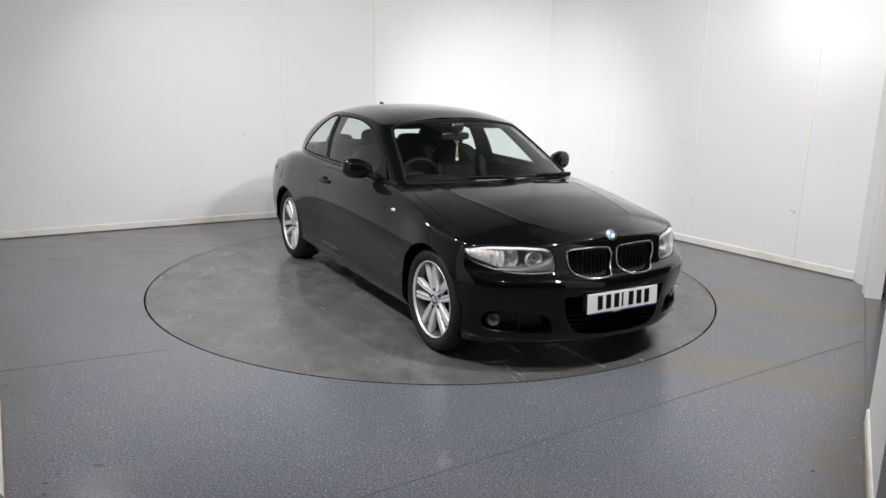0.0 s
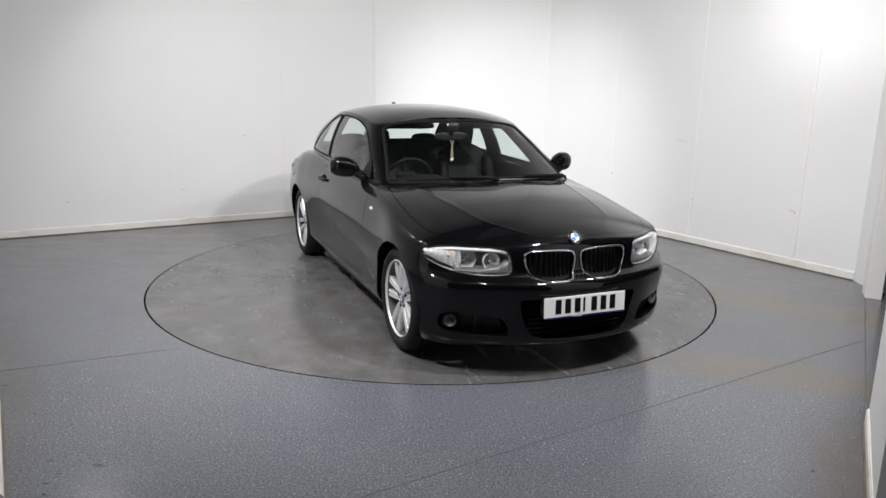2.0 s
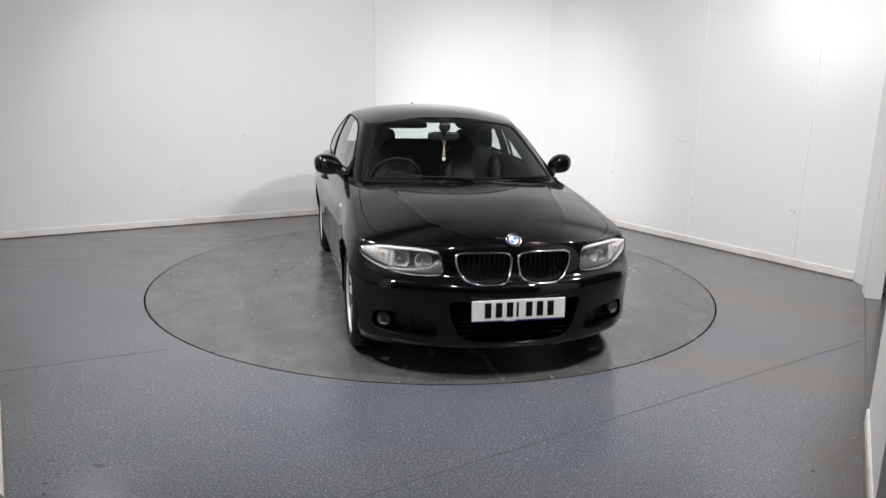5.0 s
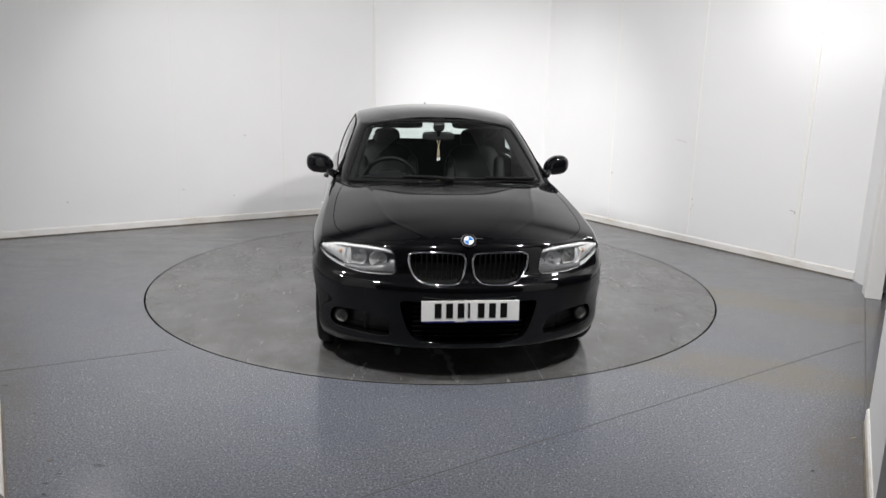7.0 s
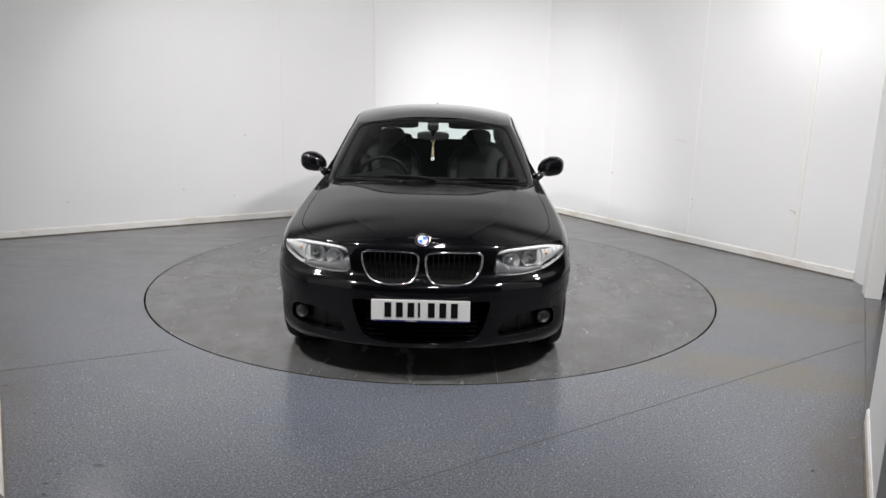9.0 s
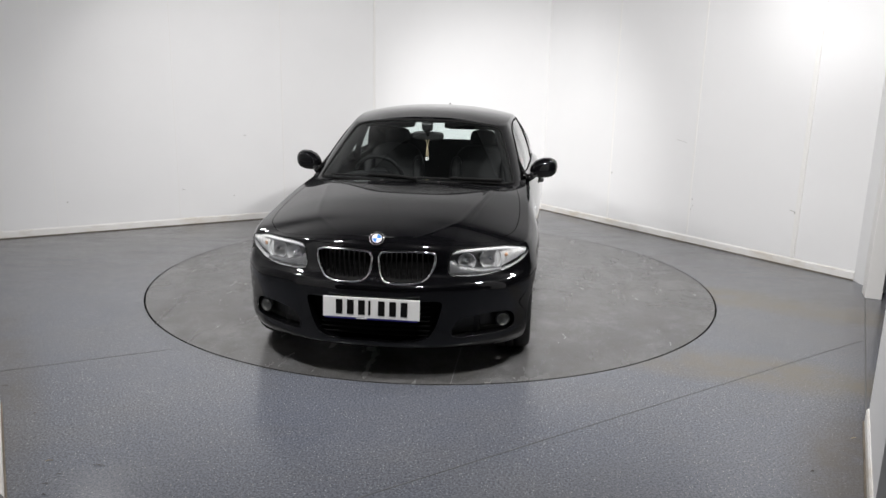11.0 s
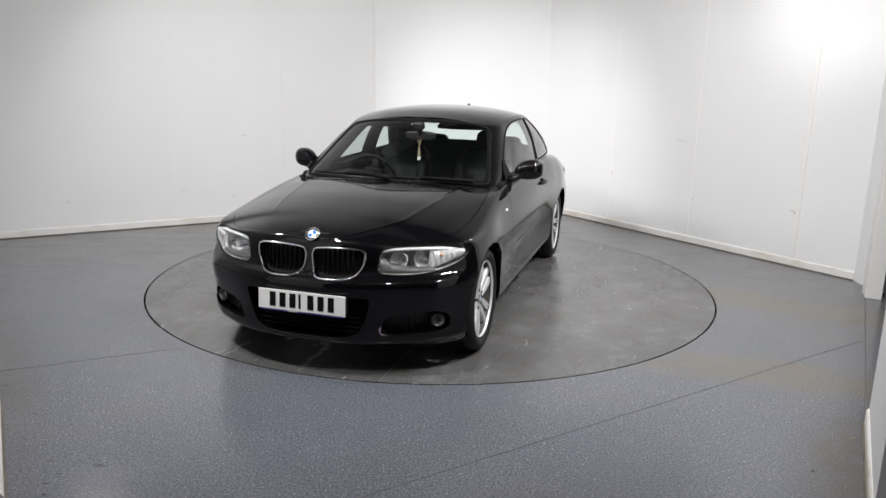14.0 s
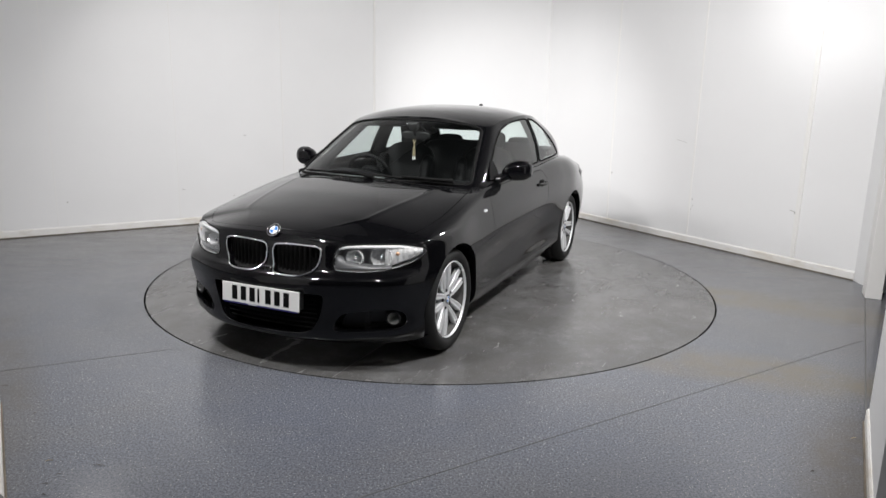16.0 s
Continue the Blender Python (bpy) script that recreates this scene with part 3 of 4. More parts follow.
tagged(car, "glossy black two-door coupe with silver alloy wheels", "car")

shell = body_sheet()
roof_bm = greenhouse_sheet()

HEADLIGHT = [(0.378, 0.586), (0.46, 0.578), (0.57, 0.577), (0.69, 0.592), (0.780, 0.632), (0.816, 0.682), (0.785, 0.706), (0.68, 0.722), (0.55, 0.728), (0.45, 0.724), (0.402, 0.714)]
KIDNEY = [(0.018, 0.700), (0.15, 0.708), (0.305, 0.706), (0.325, 0.690), (0.316, 0.620), (0.280, 0.566), (0.21, 0.550), (0.07, 0.552), (0.034, 0.575), (0.020, 0.63)]
INTAKE = [(-0.375, 0.452), (-0.34, 0.462), (0.34, 0.462), (0.375, 0.452), (0.345, 0.33), (0.305, 0.255), (0.25, 0.232), (0.14, 0.224), (-0.14, 0.224), (-0.25, 0.232), (-0.305, 0.255), (-0.345, 0.33)]
FOG_BAY = [(0.70, 0.375), (0.745, 0.345), (0.75, 0.275), (0.70, 0.255), (0.44, 0.245), (0.41, 0.26), (0.43, 0.32), (0.46, 0.355), (0.58, 0.372)]

WHEEL_X, WHEEL_Z, ARCH_R = 1.33, 0.312, 0.352
arch_rings = []
for wx in (WHEEL_X, -WHEEL_X):
    for side in (1, -1):
        ring = [(wx + ARCH_R * math.cos(a), WHEEL_Z + ARCH_R * math.sin(a)) for a in np.linspace(0, 2 * math.pi, 120, endpoint=False)]
        piece = cut(shell, ring, (0, 2), lambda v: v.co.y * side > 0.5 and v.co.z < 0.85)
        arch_rings.append((loops_of(piece)[0], side))
        piece.free()

# openings of the nose
nose = {}
for key, outline, times in (("headlight", HEADLIGHT, 2), ("kidney", KIDNEY, 3), ("fog_bay", FOG_BAY, 3)):
    for side in (1, -1):
        pts = rounded(outline if side > 0 else flip_y(outline)[::-1], times)
        nose[key, side] = cut(shell, pts, (1, 2), lambda v: v.co.x > 1.35 and v.co.z < 0.85 and v.normal.x > -0.2)
nose["intake"] = cut(shell, rounded(INTAKE, 3), (1, 2), lambda v: v.co.x > 1.7 and v.co.z < 0.6)

# bonnet, doors and boot lid as panels of their own
BONNET = [(0.74, 0.70), (0.86, 0.60), (0.945, 0.4), (0.975, 0.2), (0.98, 0.0), (0.975, -0.2), (0.945, -0.4), (0.86, -0.60), (0.74, -0.70), (1.0, -0.735), (1.33, -0.748), (1.60, -0.725),
          (1.78, -0.60), (1.872, -0.42), (1.905, -0.2), (1.91, 0.0), (1.905, 0.2), (1.872, 0.42), (1.78, 0.60), (1.60, 0.725), (1.33, 0.748), (1.0, 0.735)]
bonnet = cut(shell, rounded(BONNET, 2), (0, 1), lambda v: v.normal.z > 0.35 and v.co.z > 0.62)
cabin_hole = cut(shell, rounded([(0.80, 0.5), (0.6, 0.66), (0.0, 0.72), (-1.0, 0.72), (-1.5, 0.6), (-1.68, 0.4), (-1.68, -0.4), (-1.5, -0.6), (-1.0, -0.72), (0.0, -0.72), (0.6, -0.66), (0.80, -0.5)], 2), (0, 1), lambda v: v.normal.z > 0.35 and v.co.z > 0.8)
cabin_hole.free()
DOOR = [(0.715, 0.90), (0.70, 0.60), (0.66, 0.33), (0.60, 0.285), (-0.40, 0.285), (-0.49, 0.36), (-0.515, 0.60), (-0.52, 0.93), (-0.30, 0.933), (0.3, 0.915)]
doors = {side: cut(shell, rounded(DOOR, 2), (0, 2), lambda v: v.co.y * side > 0.6) for side in (1, -1)}
boot = cut(shell, rounded([(-1.86, 0.60), (-2.17, 0.52), (-2.20, 0.0), (-2.17, -0.52), (-1.86, -0.60), (-1.82, 0.0)], 2), (0, 1), lambda v: v.normal.z > 0.35 and v.co.z > 0.8)
tail = {side: cut(shell, rounded([(side * 0.40, 0.72), (side * 0.40, 0.86), (side * 0.80, 0.86), (side * 0.87, 0.80), (side * 0.80, 0.72)][::side], 2), (1, 2), lambda v: v.co.x < -1.7 and v.co.z < 0.93 and v.normal.x < 0.1) for side in (1, -1)}

for ring, side in arch_rings:
    lip(shell, [p for p in ring], (0, -0.045 * side, 0))
for key, dx in (("headlight", -0.03), ("kidney", -0.04), ("fog_bay", -0.09)):
    for side in (1, -1):
        lip(shell, loops_of(nose[key, side])[0], (dx, 0, 0))
lip(shell, loops_of(nose["intake"])[0], (-0.10, 0, 0), 0.01)
for piece, drop in ((bonnet, (0, 0, -0.02)), (doors[1], (0, -0.02, 0)), (doors[-1], (0, 0.02, 0)), (boot, (0, 0, -0.02))):
    lip(shell, loops_of(piece)[0], drop)
    shrunk(piece, 0.0045)
    lip(piece, loops_of(piece)[0], drop)

body = part("body", shell, M_PAINT, car, "glossy black painted body shell", smooth=True)
part("bonnet", bonnet, M_PAINT, car, smooth=True)
part("boot_lid", boot, M_PAINT, car, smooth=True)
door_parts = {side: part("door", doors[side], M_PAINT, car, "black painted front door", smooth=True) for side in (1, -1)}

# greenhouse: glass is cut from the roof shell
SIDE_GLASS = [(0.47, 0.963), (-0.46, 0.983), (-0.500, 0.986), (-0.508, 1.02), (-0.565, 1.28), (-0.572, 1.318), (-0.535, 1.324), (-0.40, 1.322), (-0.15, 1.303), (0.08, 1.238), (0.32, 1.108), (0.49, 0.985)]
REAR_GLASS = [(-0.548, 1.02), (-0.552, 0.987), (-0.595, 0.988), (-1.07, 1.006), (-1.125, 1.009), (-1.10, 1.045), (-1.02, 1.13), (-0.90, 1.24), (-0.80, 1.295), (-0.70, 1.318), (-0.645, 1.323), (-0.615, 1.318), (-0.608, 1.28)]
WINDSCREEN = [(-0.682, 0.930), (-0.62, 0.930), (-0.3, 0.942), (0.3, 0.942), (0.62, 0.930), (0.682, 0.930), (0.672, 0.955), (0.61, 1.12), (0.560, 1.245), (0.535, 1.272), (0.45, 1.295), (0.2, 1.319), (-0.2, 1.319), (-0.45, 1.295), (-0.535, 1.272), (-0.560, 1.245), (-0.61, 1.12), (-0.672, 0.955)]
BACKLIGHT = [(-0.60, 1.02), (-0.55, 1.01), (0.55, 1.01), (0.60, 1.02), (0.57, 1.07), (0.545, 1.22), (0.515, 1.262), (0.45, 1.286), (0.2, 1.308), (-0.2, 1.308), (-0.45, 1.286), (-0.515, 1.262), (-0.545, 1.22), (-0.57, 1.07)]
panes = {}
for side in (1, -1):
    panes["door_window", side] = cut(roof_bm, rounded(SIDE_GLASS, 2), (0, 2), lambda v: v.co.y * side > 0.4 and abs(v.normal.y) > 0.45)
    panes["quarter_window", side] = cut(roof_bm, rounded(REAR_GLASS, 2), (0, 2), lambda v: v.co.y * side > 0.4 and abs(v.normal.y) > 0.35)
panes["windscreen", 0] = cut(roof_bm, rounded(WINDSCREEN, 2), (1, 2), lambda v: v.normal.x > 0.25 and v.co.x > 0.0)
panes["rear_window", 0] = cut(roof_bm, rounded(BACKLIGHT, 2), (1, 2), lambda v: v.normal.x < -0.12 and v.co.x < -1.0)
roof = part("roof", roof_bm, M_PAINT, car, "black painted roof and pillars", smooth=True)
for (kind, side), piece in panes.items():
    ring = loops_of(piece)[0]
    pane = part(kind, piece, M_GLASS, car, "tinted glass", smooth=True)
    pane.visible_shadow = False
    seal = bmesh.new()
    tube(seal, ring, 0.007 if side else 0.009, closed=True, n=6)
    part("seal", seal, M_GAP, pane, "black rubber", smooth=True)
    if kind == "windscreen":
        band = bmesh.new()
        lip(band, [p + Vector((-0.010, 0, -0.004)) for p in ring], (-0.006, 0, 0), 0.024)
        part("printed_edge", band, M_GAP, pane, "black printed glass edge")

# underbody and wheel housings
for nm, dims in (("undertray", (0.0, 0, 0.30, 3.7, 1.12, 0.22)), ("floor_pan", (0.0, 0, 0.27, 1.9, 1.56, 0.12)), ("cabin_floor", (-0.35, 0, 0.42, 1.9, 1.50, 0.10))):
    bm = bmesh.new()
    box(bm, *dims, 0.02)
    part(nm, bm, M_PLASTIC, car)
for wx in (WHEEL_X, -WHEEL_X):
    for side in (1, -1):
        bm = bmesh.new()
        arc = np.linspace(-0.25, math.pi + 0.25, 40)
        rows = [[(wx + (ARCH_R + 0.004) * math.cos(a), y * side, WHEEL_Z + (ARCH_R + 0.004) * math.sin(a)) for a in arc] for y in (0.76, 0.56)]
        vs = grid_faces(bm, rows)
        bm.faces.new(vs[1])
        part("wheel_housing", bm, M_PLASTIC, car)


M_FOG = plain("dull lamp bowl", (0.34, 0.34, 0.32), 0.35, 0.4)

# ---- wheels ----
RIM_R, TYRE_R = 0.236, 0.316
WHEEL_W = 0.215


def wheel(parent, x, y, side, turn):
    """One alloy wheel: tyre, rim with ten paired spokes, hub cap, bolts and brake disc. Its outer face looks along +y before it is set on its side."""
    hub = new("wheel")
    hub.parent = parent
    hub.matrix_basis = pose(x, y, WHEEL_Z + 0.004, 0, 0, 0 if side > 0 else 180) @ pose(0, 0, 0, 0, turn, 0)
    w = WHEEL_W
    bm = bmesh.new()
    half = [(RIM_R - 0.004, -0.012), (RIM_R + 0.012, 0.004), (0.268, 0.012), (0.292, 0.006), (0.305, -0.008), (0.3125, -0.026), (TYRE_R, -0.05), (TYRE_R, -0.078), (TYRE_R - 0.006, -0.080), (TYRE_R - 0.006, -0.087), (TYRE_R, -0.089), (TYRE_R, w - 0.21 - 0.107)]
    prof = half + [(r, -w - y0) for r, y0 in half[::-1][1:]]
    lathe(bm, prof, 72)
    part("tyre", bm, M_TYRE, hub, "black rubber tyre", smooth=True)
    bm = bmesh.new()
    rim = [(RIM_R - 0.002, -0.02), (RIM_R, -0.006), (RIM_R - 0.003, 0.0), (RIM_R - 0.007, -0.002), (RIM_R - 0.011, -0.014)]
    lathe(bm, rim, 72)
    part("rim", bm, M_ALLOY, hub, "silver alloy rim", smooth=True)
    # The barrel's dark colour stands for shade behind the spokes.
    bm = bmesh.new()
    lathe(bm, [(RIM_R - 0.010, -0.013), (RIM_R - 0.026, -0.05), (RIM_R - 0.034, -0.11), (RIM_R - 0.02, -0.19)], 72)
    part("barrel", bm, M_BARREL, hub, "inner rim barrel with the spoke gaps' shade in its colour", smooth=True)
    for k in range(5):
        for lean in (-1, 1):
            bm = bmesh.new()
            rows = []
            for f in np.linspace(0, 1, 12):
                r = 0.050 + f * (RIM_R - 0.060)
                ang = math.radians(90 + 72 * k) + lean * math.asin((0.021 + 0.027 * f) / r)
                half_w = 0.0125 + 0.005 * math.sin(math.pi * f) + 0.009 * f ** 2
                crown = -0.012 - 0.020 * (1 - f) ** 2 - 0.006 * f
                c = (r * math.cos(ang), r * math.sin(ang))
                tx, tz = -math.sin(ang), math.cos(ang)
                row = []
                for s, dy in ((-1.0, -0.030), (-1.0, -0.005), (-0.75, 0.001), (-0.3, -0.001), (0.0, -0.007), (0.3, -0.001), (0.75, 0.001), (1.0, -0.005), (1.0, -0.030)):
                    row.append((c[0] + tx * s * half_w, crown + dy, c[1] + tz * s * half_w))
                rows.append(row)
            grid_faces(bm, rows)
            part("spoke", bm, M_ALLOY, hub, smooth=True)
    bm = bmesh.new()
    lathe(bm, [(0.001, -0.030), (0.036, -0.030), (0.050, -0.032), (0.070, -0.040), (0.074, -0.06), (0.001, -0.062)], 40)
    part("hub", bm, M_ALLOY, hub, smooth=True)
    emblem(hub, Matrix.Translation((0, -0.026, 0)) @ Matrix.Rotation(radians(-90), 4, "X"), 0.031, loose=True)
    for k in range(5):
        bm = bmesh.new()
        a = math.radians(90 + 72 * k)
        lathe(bm, [(0.001, -0.026), (0.009, -0.026), (0.011, -0.034), (0.011, -0.05)], 10, Matrix.Translation((0.056 * math.cos(a), 0, 0.056 * math.sin(a))))
        part("wheel_bolt", bm, M_PLASTIC, hub)
    bm = bmesh.new()
    lathe(bm, [(0.075, -0.105), (0.158, -0.105), (0.158, -0.128), (0.075, -0.128)], 48)
    part("brake_disc", bm, M_DISC, hub, "worn steel brake disc", smooth=False)
    bm = bmesh.new()
    lathe(bm, [(0.001, -0.135), (RIM_R - 0.03, -0.14)], 40)
    part("brake_shield", bm, M_PLASTIC, hub)
    return hub


def emblem(parent, m, r, loose=False):
    """Round badge: chrome rim, black ring and a quartered blue and white middle. It lies in the xy plane, facing +z."""
    ob, local = parent, m
    if not loose:
        ob, local = new("badge"), Matrix()
        ob.parent = parent
        ob.matrix_basis = m

    def disc(name, r0, r1, z, mat, a0=0.0, a1=2 * math.pi, n=32):
        bm = bmesh.new()
        pts = np.linspace(a0, a1, n)
        out = [bm.verts.new((r1 * math.cos(a), r1 * math.sin(a), z)) for a in pts]
        if r0 > 0:
            inn = [bm.verts.new((r0 * math.cos(a), r0 * math.sin(a), z)) for a in pts]
            low = [bm.verts.new((r1 * 1.03 * math.cos(a), r1 * 1.03 * math.sin(a), z - r * 0.12)) for a in pts]
            for i in range(n - 1):
                bm.faces.new((out[i], out[i + 1], inn[i + 1], inn[i]))
                bm.faces.new((out[i + 1], out[i], low[i], low[i + 1]))
        else:
            c = bm.verts.new((0, 0, z))
            for i in range(n - 1):
                bm.faces.new((c, out[i], out[i + 1]))
        return part(name, bm, mat, ob, m=local)

    bm = bmesh.new()
    tube(bm, [(r * 0.95 * math.cos(a), r * 0.95 * math.sin(a), r * 0.07) for a in np.linspace(0, 2 * math.pi, 36, endpoint=False)], r * 0.07, closed=True, n=8)
    part("rim_ring", bm, M_CHROME, ob, smooth=True, m=local)
    disc("black_ring", r * 0.64, r * 0.92, r * 0.07, M_INK)
    disc("inner_ring", r * 0.58, r * 0.65, r * 0.10, M_WHITE)
    for k in range(4):
        disc("quarter", 0, r * 0.60, r * 0.08, M_WHITE if k % 2 else M_BLUE, k * math.pi / 2, (k + 1) * math.pi / 2, 10)
    return ob


for wx, wy in ((WHEEL_X, 0.828), (-WHEEL_X, 0.850)):
    for side in (1, -1):
        wheel(car, wx, wy * side, side, 12 if wx > 0 else 40)

def lower_run(ring, z):
    """The stretch of a ring that lies below z, in order."""
    n = len(ring)
    start = next(i for i in range(n) if ring[i].z < z and ring[i - 1].z >= z)
    run = []
    for k in range(n):
        p = ring[(start + k) % n]
        if p.z >= z:
            break
        run.append(p)
    return run


# ---- nose ----
# round badge on the bonnet edge
emblem(car, Matrix.Translation((1.943, 0, 0.766)) @ Matrix.Rotation(radians(48), 4, "Y") @ Matrix.Rotation(radians(90), 4, "Z"), 0.041)

for side in (1, -1):
    # kidney grille: chrome frame, black backing, upright bars
    piece = nose["kidney", side]
    ring = loops_of(piece)[0]
    grille = new("kidney_grille")
    grille.parent = car
    grille["label"] = "chrome framed grille with black upright bars"
    bm = bmesh.new()
    tube(bm, [p + Vector((0.003, 0, 0)) for p in ring], 0.0064, closed=True, n=8)
    part("chrome_frame", bm, M_CHROME, grille, smooth=True)
    bmesh.ops.translate(piece, vec=(-0.039, 0, 0), verts=piece.verts[:])
    part("backing", piece, M_GAP, grille)
    ys = [p.y for p in ring]
    lo, hi = min(ys), max(ys)
    for k in range(11):
        y = lo + (hi - lo) * (k + 0.5) / 11
        near = sorted(ring, key=lambda p: abs(p.y - y))[:6]
        z0, z1 = min(p.z for p in near) + 0.004, max(p.z for p in near) - 0.004
        x = sum(p.x for p in near) / 6
        bm = bmesh.new()
        box(bm, x - 0.029, y, (z0 + z1) / 2, 0.026, 0.005, z1 - z0, 0.002)
        part("bar", bm, M_GAP, grille)

    # fog lamp bay
    piece = nose["fog_bay", side]
    edge = bmesh.new()
    tube(edge, lower_run(loops_of(piece)[0], 0.30), 0.0045, n=8)
    part("bay_edge", edge, M_PAINT, car, smooth=True)
    bmesh.ops.translate(piece, vec=(-0.09, 0, 0), verts=piece.verts[:])
    bay = part("fog_bay", piece, M_PLASTIC, car, "black grille bay in the bumper")
    for k in range(4):
        bm = bmesh.new()
        tube(bm, [(1.88 - 0.02 * k, side * 0.46, 0.275 + 0.024 * k), (1.83 - 0.02 * k, side * 0.58, 0.275 + 0.024 * k), (1.78 - 0.02 * k, side * 0.66, 0.277 + 0.024 * k)], 0.004, n=6)
        part("grille_bar", bm, M_PLASTIC, bay)
    fog = new("fog_lamp")
    fog.parent = car
    fog.matrix_basis = Matrix.Translation((1.803, side * 0.684, 0.312)) @ Matrix.Rotation(radians(-90 + side * 18), 4, "Z")
    fog["label"] = "round clear fog lamp in the bumper"
    bm = bmesh.new()
    lathe(bm, [(0.001, -0.045), (0.020, -0.036), (0.031, -0.012), (0.035, 0.0)], 32)
    part("reflector", bm, M_FOG, fog, smooth=True)
    bm = bmesh.new()
    lathe(bm, [(0.035, -0.01), (0.042, 0.000), (0.040, 0.004), (0.034, 0.002)], 32)
    part("bezel", bm, M_PLASTIC, fog, smooth=True)
    bm = bmesh.new()
    lathe(bm, [(0.035, 0.0), (0.024, 0.010), (0.001, 0.014)], 32)
    part("lens", bm, M_LENS, fog, smooth=True).visible_shadow = False

    # headlight
    piece = nose["headlight", side]
    ring = loops_of(piece)[0]
    lamp = new("headlight")
    lamp.parent = car
    lamp["label"] = "clear headlight with twin round reflectors and white brow"
    back = bmesh.new()
    low = lip(back, [p + Vector((-0.012, 0, 0)) for p in ring], (-0.075, -0.01 * side, 0), 0.012)
    back.faces.new(low)
    part("housing", back, M_BEZEL, lamp)
    lower = bmesh.new()
    rows = []
    for f in np.linspace(0, 1, 14):
        y = 0.395 + 0.27 * f
        x = 1.985 - 0.13 * (y / 0.6) ** 3.05 - 0.016
        zt = 0.640 - 0.030 * min(1.0, f * 1.6) if f > 0.08 else 0.66
        rows.append([(x - 0.03, side * y, zt), (x, side * y, zt - 0.004), (x + 0.008, side * y, 0.592)])
    grid_faces(lower, rows)
    part("lower_trim", lower, M_POD, lamp, "dark grey lower trim", smooth=True)
    rimline = bmesh.new()
    tube(rimline, ring, 0.0028, closed=True, n=6)
    part("seal", rimline, M_GAP, lamp, smooth=True)
    for nm, cy, cz, r, dx in (("main_reflector", 0.605, 0.652, 0.060, -0.052), ("side_reflector", 0.482, 0.650, 0.046, -0.040)):
        xs = 1.985 - 0.13 * (cy / 0.6) ** 3.05 + dx
        m = Matrix.Translation((xs, side * cy, cz)) @ Matrix.Rotation(radians(-90 + side * (14 if r > 0.05 else 8)), 4, "Z")
        bm = bmesh.new()
        lathe(bm, [(0.001, -0.05), (r * 0.3, -0.047), (r * 0.62, -0.034), (r * 0.88, -0.012), (r, 0.006), (r * 1.03, 0.007), (r * 1.04, -0.02)], 18)
        part(nm, bm, M_REFLECTOR, lamp, "faceted chrome reflector bowl", m=m)
        bm = bmesh.new()
        lathe(bm, [(0.001, 0.0), (0.010, -0.004), (0.013, -0.02), (0.011, -0.05)], 20)
        part("bulb_cap", bm, M_CHROME, lamp, smooth=True, m=m)
    # pale trim panel on the outer side and amber lamp behind it
    bm = bmesh.new()
    rows = []
    for f in np.linspace(0, 1, 14):
        y = 0.630 + 0.162 * f
        x = 1.985 - 0.13 * (y / 0.6) ** 3.05 - 0.040 + 0.014 * f
        zt, zb = 0.716 - 0.020 * f, 0.594 + 0.074 * f
        rows.append([(x + 0.01 * math.sin(g * math.pi) + (0.005 if len(rows) % 2 else 0.0), side * y, zb + (zt - zb) * g) for g in np.linspace(0, 1, 6)])
    grid_faces(bm, rows)
    part("side_trim", bm, M_FACET, lamp, "pale ribbed side trim")
    bm = bmesh.new()
    bmesh.ops.create_uvsphere(bm, u_segments=16, v_segments=10, radius=0.012)
    part("indicator_bulb", bm, M_AMBER, lamp, "amber indicator bulb", smooth=True, m=Matrix.Translation((1.985 - 0.13 * (0.685 / 0.6) ** 3.05 - 0.03, side * 0.685, 0.672)))
    bm = bmesh.new()
    rows = []
    for f in np.linspace(0, 1, 18):
        y = 0.408 + 0.365 * f
        x = 1.972 - 0.13 * (y / 0.6) ** 3.1 - 0.016
        z = np.interp(y, (0.40, 0.45, 0.55, 0.68, 0.77, 0.80), (0.705, 0.716, 0.720, 0.714, 0.699, 0.690))
        h = 0.019 - 0.007 * f
        rows.append([(x - 0.03, side * y, z), (x, side * y, z - 0.001), (x + 0.004, side * y, z - h * 0.5), (x + 0.003, side * y, z - h), (x - 0.03, side * y, z - h - 0.004)])
    grid_faces(bm, rows)
    part("brow", bm, M_BROW, lamp, "white light bar along the upper edge", smooth=True)
    pane = part("lens", piece, M_LENS, lamp, "clear plastic lens", smooth=True)
    pane.visible_shadow = False

    # tail lamp
    part("tail_lamp", tail[side], M_RED, car, "red tail lamp", smooth=True)

    # door mirror
    mirror = new("door_mirror")
    mirror.parent = car
    bm = bmesh.new()
    rows = []
    for v in np.linspace(-1, 1, 29):
        ring_pts = []
        prof = max(0.0, 1 - abs(v) ** 3.4) ** (1 / 2.6)
        high = np.interp(v, (-1, -0.6, -0.1, 0.5, 1), (0.046, 0.062, 0.073, 0.072, 0.064)) * prof
        mid = np.interp(v, (-1, -0.6, 0.0, 1), (0.984, 0.997, 1.005, 1.010))
        for u in np.linspace(0, 2 * math.pi, 37):
            cx, cz = math.cos(u), math.sin(u)
            px = np.sign(cx) * abs(cx) ** 0.8 * prof
            pz = np.sign(cz) * abs(cz) ** 0.8
            fx = (0.080 if px > 0 else 0.034) * px
            ring_pts.append((0.325 + fx - 0.028 * v, side * (0.884 + 0.102 * v), mid + high * pz))
        rows.append(ring_pts)
    grid_faces(bm, rows)
